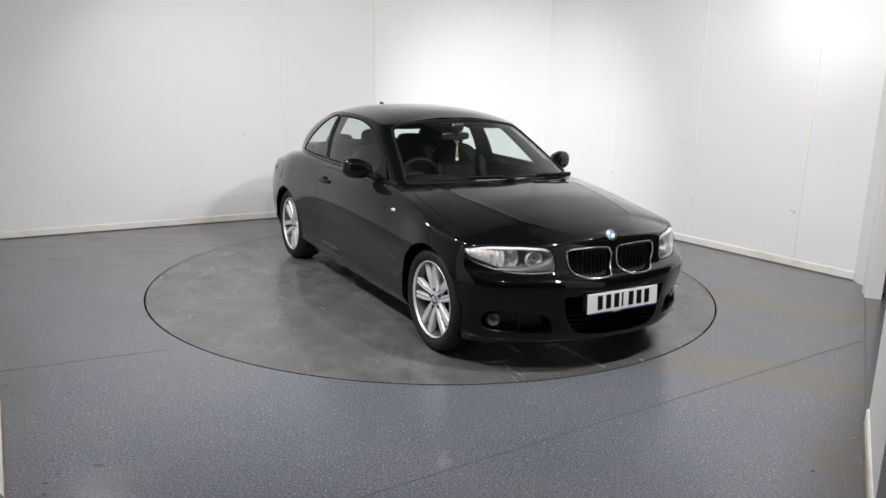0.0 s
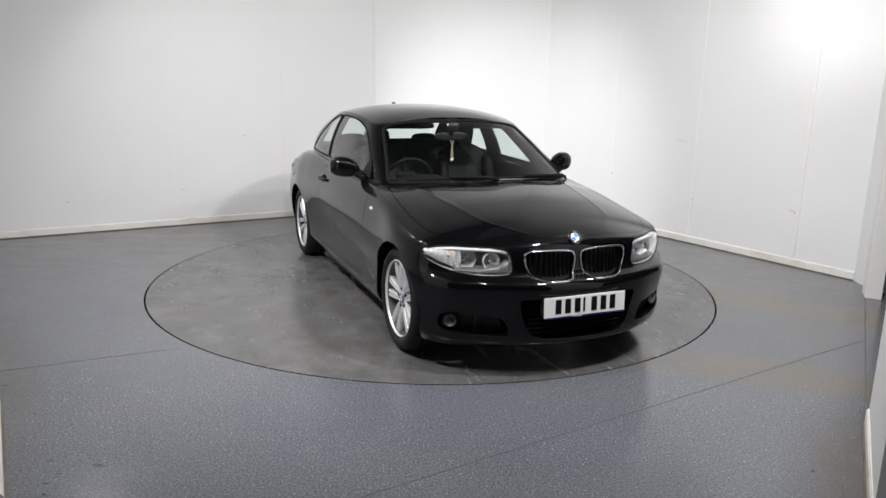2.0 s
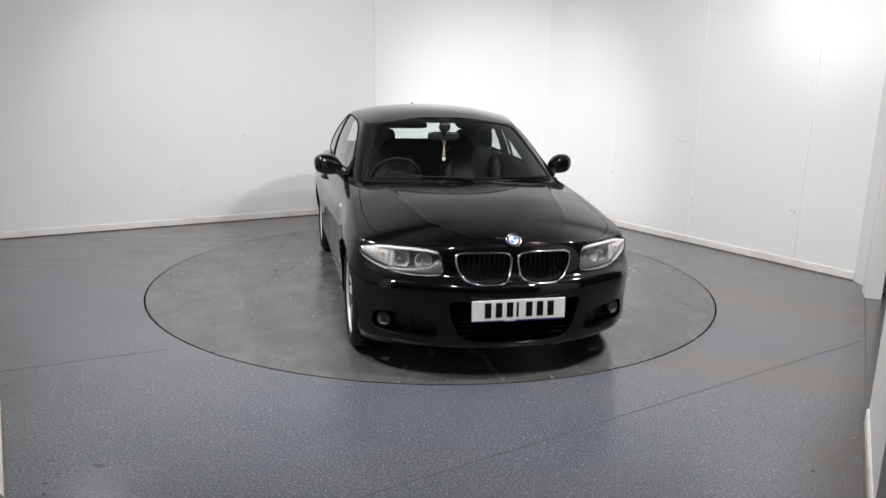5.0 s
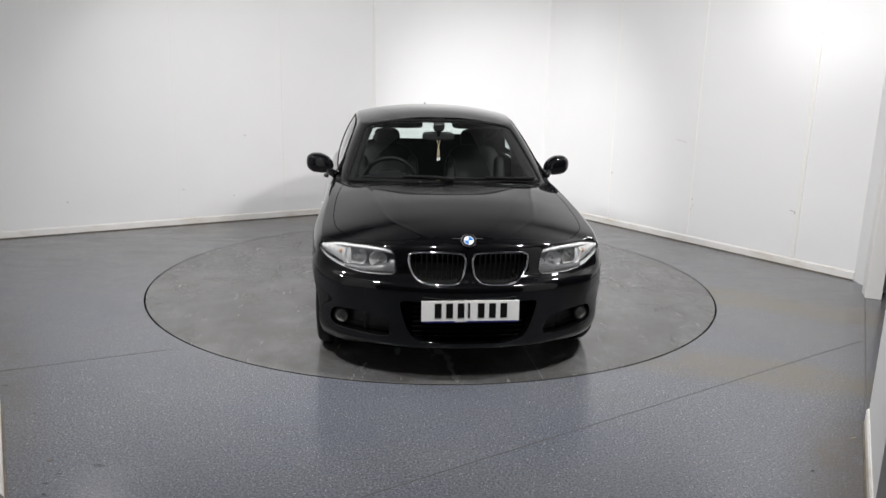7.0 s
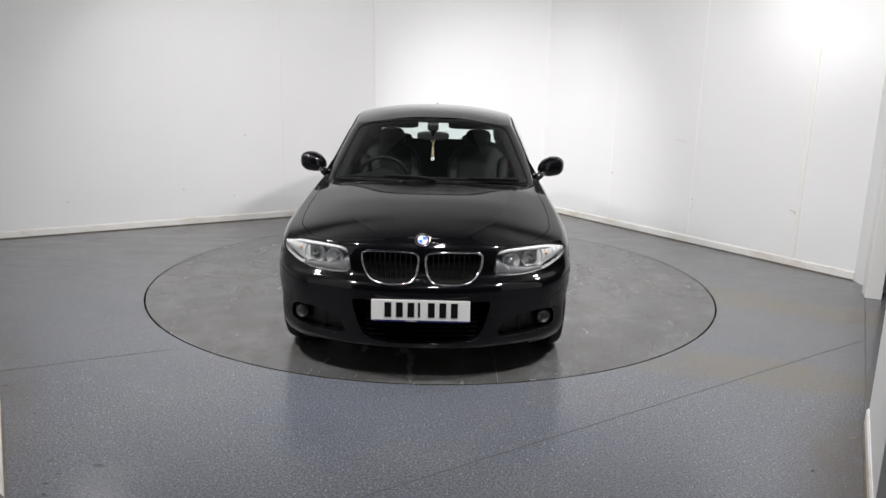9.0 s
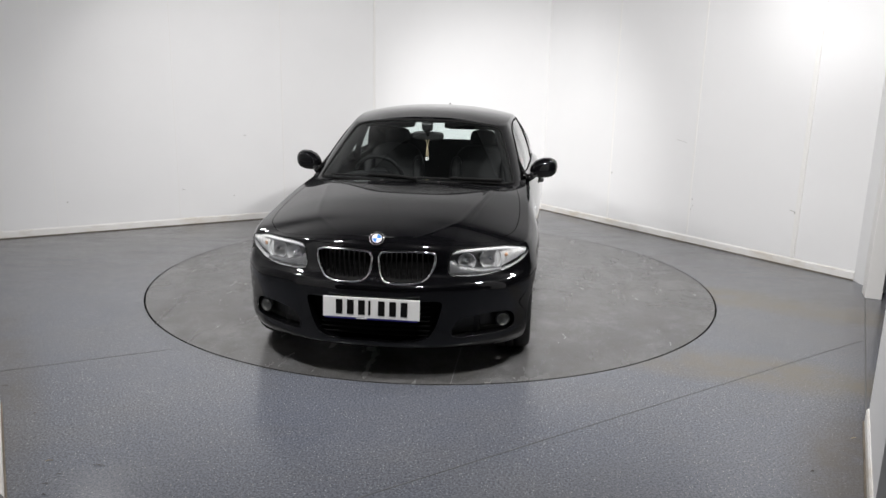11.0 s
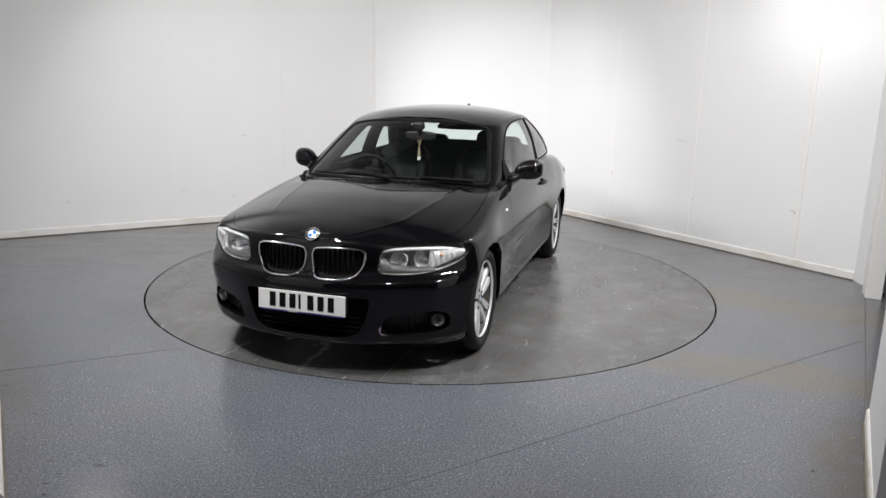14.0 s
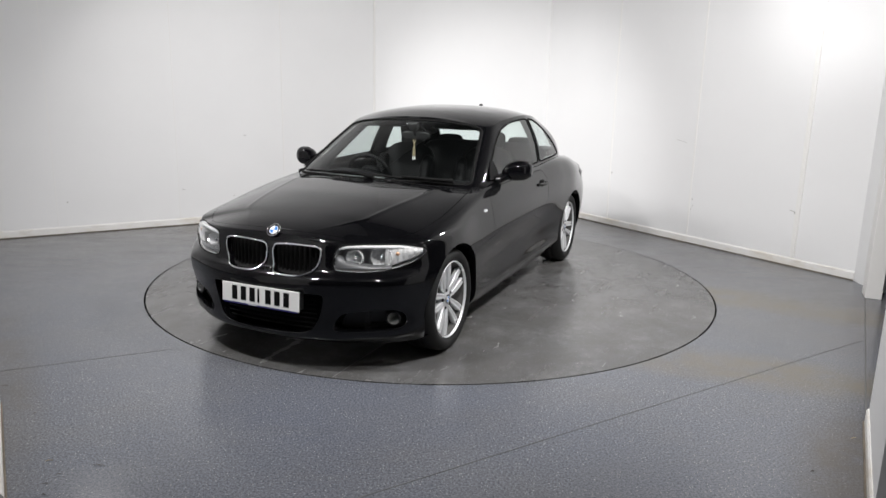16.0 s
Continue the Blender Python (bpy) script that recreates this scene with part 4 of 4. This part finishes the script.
    bmesh.ops.remove_doubles(bm, verts=bm.verts[:], dist=0.0005)
    part("housing", bm, M_PAINT, mirror, "glossy black mirror housing", smooth=True)
    bm = bmesh.new()
    tube(bm, [(0.47, side * 0.765, 0.935), (0.44, side * 0.790, 0.946), (0.39, side * 0.815, 0.962), (0.355, side * 0.842, 0.985), (0.335, side * 0.865, 0.995)], [0.028, 0.027, 0.028, 0.032, 0.036], n=14)
    part("stalk", bm, M_PAINT, mirror, smooth=True)
    bm = bmesh.new()
    lathe(bm, [(0.001, 0.0), (0.062, 0.0), (0.066, -0.004)], 28, Matrix.Translation((0.289, side * 0.895, 1.006)) @ Matrix.Rotation(radians(90), 4, "Z") @ Matrix.Diagonal((1.15, 1, 0.9, 1)))
    part("mirror_glass", bm, M_MIRROR, mirror)
    bm = bmesh.new()
    corner = [(0.56, 0.950), (0.36, 0.958), (0.37, 1.07), (0.40, 1.068)]
    vs = [bm.verts.new((x, side * (0.762 - 0.55 * (z - 0.95)), z)) for x, z in corner]
    bm.faces.new(vs)
    got = bmesh.ops.extrude_face_region(bm, geom=bm.faces[:])
    bmesh.ops.translate(bm, vec=(0, side * 0.006, 0), verts=[v for v in got["geom"] if isinstance(v, bmesh.types.BMVert)])
    part("sail_panel", bm, M_GAP, mirror)

    # door handle in its cup
    handle = new("door_handle")
    handle.parent = car
    bm = bmesh.new()
    rows = []
    for f in np.linspace(0, 1, 13):
        x = -0.275 - 0.205 * f
        off = 0.868 + 0.022 * math.sin(math.pi * f) ** 0.5
        rows.append([(x, side * (off + 0.010 * math.cos(g)), 0.832 + 0.013 * math.sin(g) - 0.006 * f) for g in np.linspace(0, 2 * math.pi, 13)])
    grid_faces(bm, rows)
    part("grip", bm, M_PLASTIC, handle, smooth=True)
    bm = bmesh.new()
    bmesh.ops.create_uvsphere(bm, u_segments=20, v_segments=12, radius=1.0)
    bmesh.ops.transform(bm, matrix=Matrix.Translation((-0.372, side * 0.860, 0.828)) @ Matrix.Diagonal((0.062, 0.012, 0.036, 1)), verts=bm.verts[:])
    part("cup", bm, M_INK, handle, smooth=True)

    # side repeater
    bm = bmesh.new()
    bmesh.ops.create_uvsphere(bm, u_segments=20, v_segments=12, radius=1.0)
    bmesh.ops.transform(bm, matrix=Matrix.Translation((0.825, side * 0.834, 0.784)) @ Matrix.Rotation(radians(-6 * side), 4, "Z") @ Matrix.Diagonal((0.036, 0.009, 0.012, 1)), verts=bm.verts[:])
    part("side_repeater", bm, M_BROW, car, "clear oval side indicator", smooth=True)

    # washer jets and bonnet buffers
    for jy in (0.19,):
        bm = bmesh.new()
        box(bm, 0.945, side * jy, 0.948, 0.022, 0.016, 0.012, 0.004)
        part("washer_jet", bm, M_PLASTIC, car)

# lower intake with mesh bars
piece = nose["intake"]
edge = bmesh.new()
tube(edge, lower_run(loops_of(piece)[0], 0.27), 0.005, n=8)
part("intake_edge", edge, M_PAINT, car, smooth=True)
bmesh.ops.translate(piece, vec=(-0.10, 0, 0), verts=piece.verts[:])
intake = part("lower_intake", piece, M_INK, car, "black lower air intake")
for k in range(8):
    bm = bmesh.new()
    z = 0.25 + 0.027 * k
    tube(bm, [(1.985, -0.30, z), (2.0, -0.15, z), (2.005, 0, z), (2.0, 0.15, z), (1.985, 0.30, z)], 0.0045, n=6)
    part("mesh_bar", bm, M_GAP, intake)
# number plate with bars in place of its characters
plate = new("number_plate")
plate.parent = car
plate["label"] = "white number plate with dark bars and a navy strip"
PL = Matrix.Translation((2.086, 0, 0.419)) @ Matrix.Rotation(radians(-3), 4, "Y")
bm = bmesh.new()
box(bm, -0.030, 0, -0.002, 0.050, 0.505, 0.100, 0.006)
part("plate_holder", bm, M_PLASTIC, plate, "black plastic plate holder", m=PL)
bm = bmesh.new()
box(bm, 0, 0, 0, 0.006, 0.52, 0.111, 0.002)
part("plate_board", bm, M_PLATE, plate, m=PL)
gx = -0.197
for wide in (0.050, 0.050, 0.050, 0.014, -0.033, 0.050, 0.050, 0.050):
    if wide < 0:
        gx += -wide - 0.011
        continue
    bm = bmesh.new()
    box(bm, 0.004, gx + wide / 2, 0.002, 0.003, max(0.012, wide - 0.014), 0.079, 0.001)
    part("character_bar", bm, M_INK, plate, m=PL)
    gx += wide + 0.0105
bm = bmesh.new()
box(bm, 0.001, 0, -0.058, 0.004, 0.50, 0.010, 0.001)
part("navy_strip", bm, M_NAVY, plate, m=PL)
bm = bmesh.new()
box(bm, 0.0035, -0.05, -0.058, 0.002, 0.06, 0.003)
part("strip_mark", bm, M_PLATE, plate, m=PL)


# roof aerial
bm = bmesh.new()
rows = []
for f in np.linspace(0, 1, 12):
    x = -1.10 - 0.13 * f
    h = 0.040 * math.sin(math.pi * min(1, 0.05 + 0.60 * f)) ** 1.1 if f < 0.98 else 0.012
    rows.append([(x, 0.018 * math.cos(g) * (0.4 + 0.6 * f), 1.368 + max(0.0, h + 0.012) * math.sin(g)) for g in np.linspace(0, math.pi, 13)])
grid_faces(bm, rows)
part("aerial_fin", bm, M_PAINT, car, smooth=True)

# cowl and wipers
bm = bmesh.new()
rows = []
for y in np.linspace(-0.66, 0.66, 41):
    k = abs(y) / 0.66
    x1 = 0.985 - 0.11 * k ** 2 - 0.10 * k ** 6
    x0 = 0.875 - 0.12 * k ** 2 - 0.05 * k ** 6
    z = 0.940 - 0.024 * k ** 2.4
    rows.append([(x0 + (x1 - x0) * g, y, z - 0.010 + 0.008 * math.sin(math.pi * g) - 0.012 * (g - 0.5)) for g in np.linspace(0, 1, 6)])
grid_faces(bm, rows)
part("cowl", bm, M_COWL, car, "weathered dark grey scuttle panel", smooth=True)


def screen_x(y, z):
    """Where the windscreen's outer face lies."""
    f = (z - 0.935) / 0.385
    return 0.905 - 0.70 * f + 0.03 * 4 * f * (1 - f) - 0.15 * (abs(y) / 0.66) ** 2.6 * (1 - 0.6 * f)


for y0, y1, rise in ((0.60, -0.02, 0.008), (0.04, -0.58, 0.012)):
    wiper = new("wiper")
    wiper.parent = car
    bm = bmesh.new()
    pts = []
    for f in np.linspace(0, 1, 10):
        y = y0 + (y1 - y0) * f
        z = 0.958 + rise * math.sin(math.pi * f * 0.55) - 0.016 * (abs(y) / 0.66) ** 2
        pts.append((screen_x(y, z) + 0.014, y, z))
    tube(bm, pts, [0.006, 0.007, 0.007, 0.005], n=6)
    part("blade", bm, M_GAP, wiper, smooth=True)
    bm = bmesh.new()
    tube(bm, [(pts[0][0] + 0.03, pts[0][1], 0.962), (pts[2][0] + 0.03, pts[2][1], pts[2][2] + 0.016), (pts[5][0] + 0.016, pts[5][1], pts[5][2] + 0.012)], [0.014, 0.010, 0.007], n=8)
    part("arm", bm, M_GAP, wiper, smooth=True)

# fuel flap on the car's right rear wing
skin = np.array([v.co[:] for v in body.data.vertices])
skin = skin[(skin[:, 1] < -0.5) & (skin[:, 0] < -1.2)]


def on_skin(x, z):
    """The outer face of the right rear wing."""
    near = skin[np.argsort((skin[:, 0] - x) ** 2 + (skin[:, 2] - z) ** 2)[:4]]
    return (x, near[:, 1].min() - 0.0005, z)


bm = bmesh.new()
tube(bm, [on_skin(-1.50 + 0.08 * math.cos(a), 0.805 + 0.08 * math.sin(a)) for a in np.linspace(0, 2 * math.pi, 32, endpoint=False)], 0.0013, closed=True, n=5)
part("fuel_flap_gap", bm, M_GAP, car)

# ---- cabin ----


def pad(bm, cx, cy, cz, sx, sy, sz, lean=0.0, power=3.4, n=18):
    """A stuffed cushion: a rounded block leaning by some degrees about y."""
    rows = []
    for v in np.linspace(-math.pi / 2, math.pi / 2, n):
        row = []
        for u in np.linspace(-math.pi, math.pi, 2 * n):
            e = 2 / power
            c = lambda a: np.sign(math.cos(a)) * abs(math.cos(a)) ** e
            s = lambda a: np.sign(math.sin(a)) * abs(math.sin(a)) ** e
            row.append((sx / 2 * c(v) * c(u), sy / 2 * c(v) * s(u), sz / 2 * s(v)))
        rows.append(row)
    vs = grid_faces(bm, rows)
    made = [v for r in vs for v in r]
    bmesh.ops.transform(bm, matrix=Matrix.Translation((cx, cy, cz)) @ Matrix.Rotation(radians(lean), 4, "Y"), verts=made)


for side in (1, -1):
    bm = bmesh.new()
    tube(bm, [(0.60, side * 0.668, 0.88), (0.43, side * 0.636, 1.00), (0.25, side * 0.588, 1.125), (0.08, side * 0.528, 1.245), (0.0, side * 0.51, 1.275)], [0.046, 0.042, 0.038, 0.030, 0.024], n=10)
    part("pillar_trim", bm, M_CLOTH, car, "dark inner pillar trim", smooth=True)
    bm = bmesh.new()
    rows = [[(x - 0.02 - 0.10 * (z - 0.95), side * y, z) for x in (-0.455, -0.54, -0.63, -0.69)] for y, z in ((0.755, 0.90), (0.745, 0.99), (0.715, 1.10), (0.672, 1.20), (0.600, 1.32))]
    grid_faces(bm, rows)
    part("pillar_trim", bm, M_CLOTH, car, "dark inner pillar trim", smooth=True)
    bm = bmesh.new()
    box(bm, 0.07, side * 0.735, 0.68, 1.15, 0.05, 0.52, 0.02)
    part("door_card", bm, M_DASH, car, "black inner door panel")
    seat = new("front_seat")
    seat.parent = car
    seat["label"] = "black leather front seat with headrest"
    for nm, dims in (("cushion", (-0.10, side * 0.37, 0.56, 0.52, 0.50, 0.18, -6)), ("backrest", (-0.42, side * 0.37, 0.80, 0.15, 0.48, 0.60, -18)),
                     ("bolster", (-0.36, side * 0.37 + 0.21, 0.77, 0.17, 0.10, 0.46, -18)), ("bolster", (-0.36, side * 0.37 - 0.21, 0.77, 0.17, 0.10, 0.46, -18)),
                     ("headrest", (-0.535, side * 0.37, 1.135, 0.09, 0.215, 0.16, -12))):
        bm = bmesh.new()
        pad(bm, *dims)
        part(nm, bm, M_CLOTH, seat, smooth=True)
    for dy in (-0.065, 0.065):
        bm = bmesh.new()
        tube(bm, [(-0.50, side * 0.37 + dy, 1.03), (-0.525, side * 0.37 + dy, 1.10)], 0.006, n=8)
        part("headrest_rod", bm, M_CHROME, seat, smooth=True)
    bm = bmesh.new()
    pad(bm, -1.33, side * 0.36, 1.055, 0.09, 0.25, 0.13, -14)
    part("rear_headrest", bm, M_CLOTH, car, "black rear headrest", smooth=True)
for nm, dims in (("rear_bench", (-1.0, 0, 0.58, 0.5, 1.25, 0.2, -6)), ("rear_backrest", (-1.27, 0, 0.81, 0.16, 1.25, 0.53, -16))):
    bm = bmesh.new()
    pad(bm, *dims, power=6)
    part(nm, bm, M_CLOTH, car, "black leather rear bench", smooth=True)
bm = bmesh.new()
box(bm, -1.53, 0, 1.005, 0.40, 1.16, 0.03, 0.01)
part("parcel_shelf", bm, M_CLOTH, car)
bm = bmesh.new()
rows = []
for x in np.linspace(0.10, -1.22, 15):
    top = np.interp(x, ROOF_X, ROOF_Z) - 0.040
    rows.append([(x, y, top - 0.085 * (abs(y) / 0.52) ** 2.3) for y in np.linspace(-0.52, 0.52, 15)])
grid_faces(bm, rows)
part("headlining", bm, M_CLOTH, car, "dark roof lining", smooth=True)
for side in (1, -1):
    bm = bmesh.new()
    pad(bm, 0.075, side * 0.315, 1.283, 0.15, 0.40, 0.026, 16, 5.0)
    part("sun_visor", bm, M_CLOTH, car, "dark folded sun visor", smooth=True)
bm = bmesh.new()
rows = []
for y in np.linspace(-0.70, 0.70, 33):
    hood = 0.035 * math.exp(-((y + 0.37) / 0.17) ** 4)
    k = (abs(y) / 0.7) ** 3
    rows.append([(0.84 - 0.2 * k, y, 0.905), (0.70 - 0.2 * k, y, 0.925 + 0.3 * hood), (0.55 - 0.1 * k, y, 0.925 + hood), (0.42, y, 0.905 + hood), (0.36, y, 0.86 + 0.6 * hood), (0.37, y, 0.70), (0.45, y, 0.50)])
grid_faces(bm, rows)
part("dashboard", bm, M_DASH, car, "black dashboard", smooth=True)
steering = new("steering_wheel")
steering.parent = car
steering.matrix_basis = Matrix.Translation((0.22, -0.37, 0.87)) @ Matrix.Rotation(radians(-68), 4, "Y")
bm = bmesh.new()
tube(bm, [(0.185 * math.cos(a), 0.185 * math.sin(a), 0) for a in np.linspace(0, 2 * math.pi, 48, endpoint=False)], 0.015, closed=True, n=10)
part("wheel_rim", bm, M_CLOTH, steering, "leather steering wheel rim", smooth=True)
bm = bmesh.new()
pad(bm, 0, 0, 0.02, 0.15, 0.17, 0.06)
part("hub", bm, M_DASH, steering, smooth=True)
for a in (90, 270, 180):
    bm = bmesh.new()
    c, s = math.cos(radians(a)), math.sin(radians(a))
    tube(bm, [(0.05 * c, 0.05 * s, 0.01), (0.18 * c, 0.18 * s, 0)], [0.02, 0.012], n=8)
    part("spoke", bm, M_PLASTIC, steering, smooth=True)
inner = new("rear_view_mirror")
inner.parent = car
bm = bmesh.new()
pad(bm, 0.165, 0, 1.200, 0.03, 0.245, 0.066, 10)
part("mirror_body", bm, M_PLASTIC, inner, smooth=True)
bm = bmesh.new()
pad(bm, 0.205, 0, 1.275, 0.06, 0.085, 0.075, 30)
part("foot", bm, M_PLASTIC, inner, smooth=True)
bm = bmesh.new()
tube(bm, [(0.215, 0, 1.27), (0.19, 0, 1.24), (0.170, 0, 1.20)], [0.022, 0.016, 0.012], n=10)
part("stem", bm, M_PLASTIC, inner, smooth=True)
charm = new("hanging_charm")
tagged(charm, "cream corded charm hanging from the inner mirror", "charm")
bm = bmesh.new()
tube(bm, [(0.19, -0.012, 1.172), (0.195, 0.0, 1.13), (0.195, 0.0, 1.10)], 0.003, n=5)
part("cord", bm, M_CORD, charm)
bm = bmesh.new()
tube(bm, [(0.19, 0.012, 1.172), (0.196, 0.004, 1.13), (0.195, 0.0, 1.115)], 0.003, n=5)
part("cord", bm, M_CORD, charm)
bm = bmesh.new()
tube(bm, [(0.195, 0, 1.125), (0.195, 0, 1.10), (0.195, 0, 1.055), (0.195, 0, 1.045)], [0.004, 0.009, 0.012, 0.013], n=9)
part("tassel", bm, M_CORD, charm, smooth=True)
bm = bmesh.new()
box(bm, 0.198, -0.006, 1.028, 0.004, 0.009, 0.028, 0.001)
part("tag", bm, M_PLATE, charm)
bm = bmesh.new()
box(bm, 0.198, 0.008, 1.030, 0.004, 0.009, 0.026, 0.001)
part("tag", bm, M_PLATE, charm)
# small white sticker behind the top of the windscreen
bm = bmesh.new()
box(bm, 0.215, -0.03, 1.288, 0.004, 0.05, 0.007)
part("screen_sensor", bm, M_PLATE, car)



# ---- the main mesh of each assembly becomes its part, the others hang under it ----
MAIN = {"wheel": "rim", "headlight": "housing", "kidney_grille": "backing", "front_seat": "backrest"}
for holder in [o for o in car.children if o.data is None]:
    kind = holder.name.split(".")[0]
    kids = list(holder.children)
    main = next((k for k in kids if k.name.split(".")[0] == MAIN.get(kind)), kids[0])
    base = main.matrix_basis.copy()
    main.parent = car
    main.matrix_basis = holder.matrix_basis @ base
    for k in kids:
        if k is not main:
            k.parent = main
            k.matrix_basis = base.inverted() @ k.matrix_basis
    text = holder.get("label")
    bpy.data.objects.remove(holder)
    main.name = kind
    if text:
        main["label"] = text
    elif "label" in main:
        del main["label"]

# ---- turntable seam and floor joints ----
bm = bmesh.new()
box(bm, 0.0, 0.42, 0.0006, 2 * math.sqrt(2.24 ** 2 - 0.42 ** 2), 0.004, 0.0012)
part("seam", bm, M_JOINT, turntable, "thin dark vinyl seam", m=pose(0, 0, 0, 0, 0, 0))


def floor_joint(a, b, width=0.004):
    a, b = Vector(a), Vector(b)
    d = b - a
    bm = bmesh.new()
    box(bm, d.length / 2, 0, 0.0008, d.length, width, 0.0016)
    ob = new("floor_joint", mesh_of("floor_joint", bm, M_JOINT))
    ob.matrix_world = Matrix.Translation(a) @ Matrix.Rotation(math.atan2(d.y, d.x), 4, "Z")
    tagged(ob, "thin dark welded joint in the vinyl floor", "floor joint", kind="structure")


floor_joint((-0.33, -3.385, 0), (2.86, -1.41, 0), 0.0028)
floor_joint((-2.9, -2.42, 0), (-1.55, -1.79, 0), 0.0022)
floor_joint((3.42, -0.46, 0), (2.14, -2.64, 0), 0.006)


# ---- bits of litter on the floor ----
def crumb(x, y, length, turn, mat, name, text, bend=0.3):
    bm = bmesh.new()
    pts = [(length * (f - 0.5), bend * length * (f - 0.5) ** 2, 0.0022 + 0.004 * math.sin(math.pi * f)) for f in np.linspace(0, 1, 5)]
    tube(bm, pts, [0.0008, 0.0018, 0.0015, 0.0007], n=5)
    ob = new(name, mesh_of(name, bm, mat))
    ob.matrix_world = pose(x, y, 0, 0, 0, turn)
    tagged(ob, text, name.replace("_", " "))


M_TWIG = plain("dry brown twig", (0.06, 0.045, 0.03), 0.8)
M_STRAW = plain("pale straw", (0.38, 0.30, 0.17), 0.8)
crumb(-1.375, -3.137, 0.055, -8, M_TWIG, "twig", "small dry brown twig lying on the vinyl floor")
crumb(-1.596, -3.106, 0.030, 20, M_STRAW, "straw_bit", "pale straw crumb lying on the vinyl floor")
for tx, ty, tl, ta in ((-1.5, -3.211, 0.016, 40), (-1.516, -3.283, 0.022, 15), (-1.483, -3.359, 0.018, 5), (-1.889, -2.67, 0.016, 70), (-2.572, -1.727, 0.02, 30), (-2.212, -2.358, 0.035, 0), (1.636, -3.101, 0.02, 10), (2.77, -0.744, 0.03, 60)):
    crumb(tx, ty, tl, ta, M_TWIG, "dirt_crumb", "tiny dark dirt crumb on the vinyl floor", 0.1)
crumb(1.989, -2.798, 0.028, 15, M_STRAW, "straw_bit", "pale straw crumb near the short wall")


# ---- chips and scuffs on the wall panels ----
def wall_chip(a, b, s, z, wide, high, mat):
    bm = bmesh.new()
    box(bm, 0, 0, 0, wide, 0.003, high, 0.0012)
    ob = new("paint_chip", mesh_of("paint_chip", bm, mat))
    d = b - a
    ob.matrix_world = Matrix.Translation(along(a, b, s, 0.0015, z)) @ Matrix.Rotation(math.atan2(d.y, d.x), 4, "Z") @ Matrix.Rotation(0.2, 4, "Y")
    tagged(ob, "small dark chip in the white wall paint", "paint chip", "paint chips", "structure")


M_CHIP = plain("bare grey chip", (0.45, 0.44, 0.42), 0.8)
for s, z, w, h in ((4.335, 0.50, 0.030, 0.022), (4.30, 0.515, 0.05, 0.006), (3.20, 0.47, 0.010, 0.012), (3.21, 0.40, 0.012, 0.010), (3.19, 0.36, 0.009, 0.014), (2.05, 0.62, 0.008, 0.03), (3.0, 1.06, 0.13, 0.004)):
    wall_chip(CORNER_N, CORNER_E, s, z, w, h, M_CHIP)
for s, z, w, h in ((2.55, 0.98, 0.03, 0.006), (1.85, 0.40, 0.03, 0.006), (0.7, 0.33, 0.012, 0.012), (2.4, 0.30, 0.016, 0.01)):
    wall_chip(CORNER_W, CORNER_N, s, z, w, h, M_CHIP)


# ---- movement ----
def motions():
    turn = [(t, -61.25 - 3.342 * t) for t in (0.0, 2.0, 4.0, 6.0, 8.0, 10.0, 12.0, 14.0, 16.0)]
    walk(turntable, [(t, pose(0, 0, 0, 0, 0, a)) for t, a in turn])
    walk(charm, [(t, pose(0, 0, 0, 0, 0, a) @ pose(0.171, -0.006, 0.0)) for t, a in turn])
    walk(car, [(t, pose(0, 0, 0, 0, 0, a) @ pose(0.171, -0.006, 0.0)) for t, a in turn])


motions()
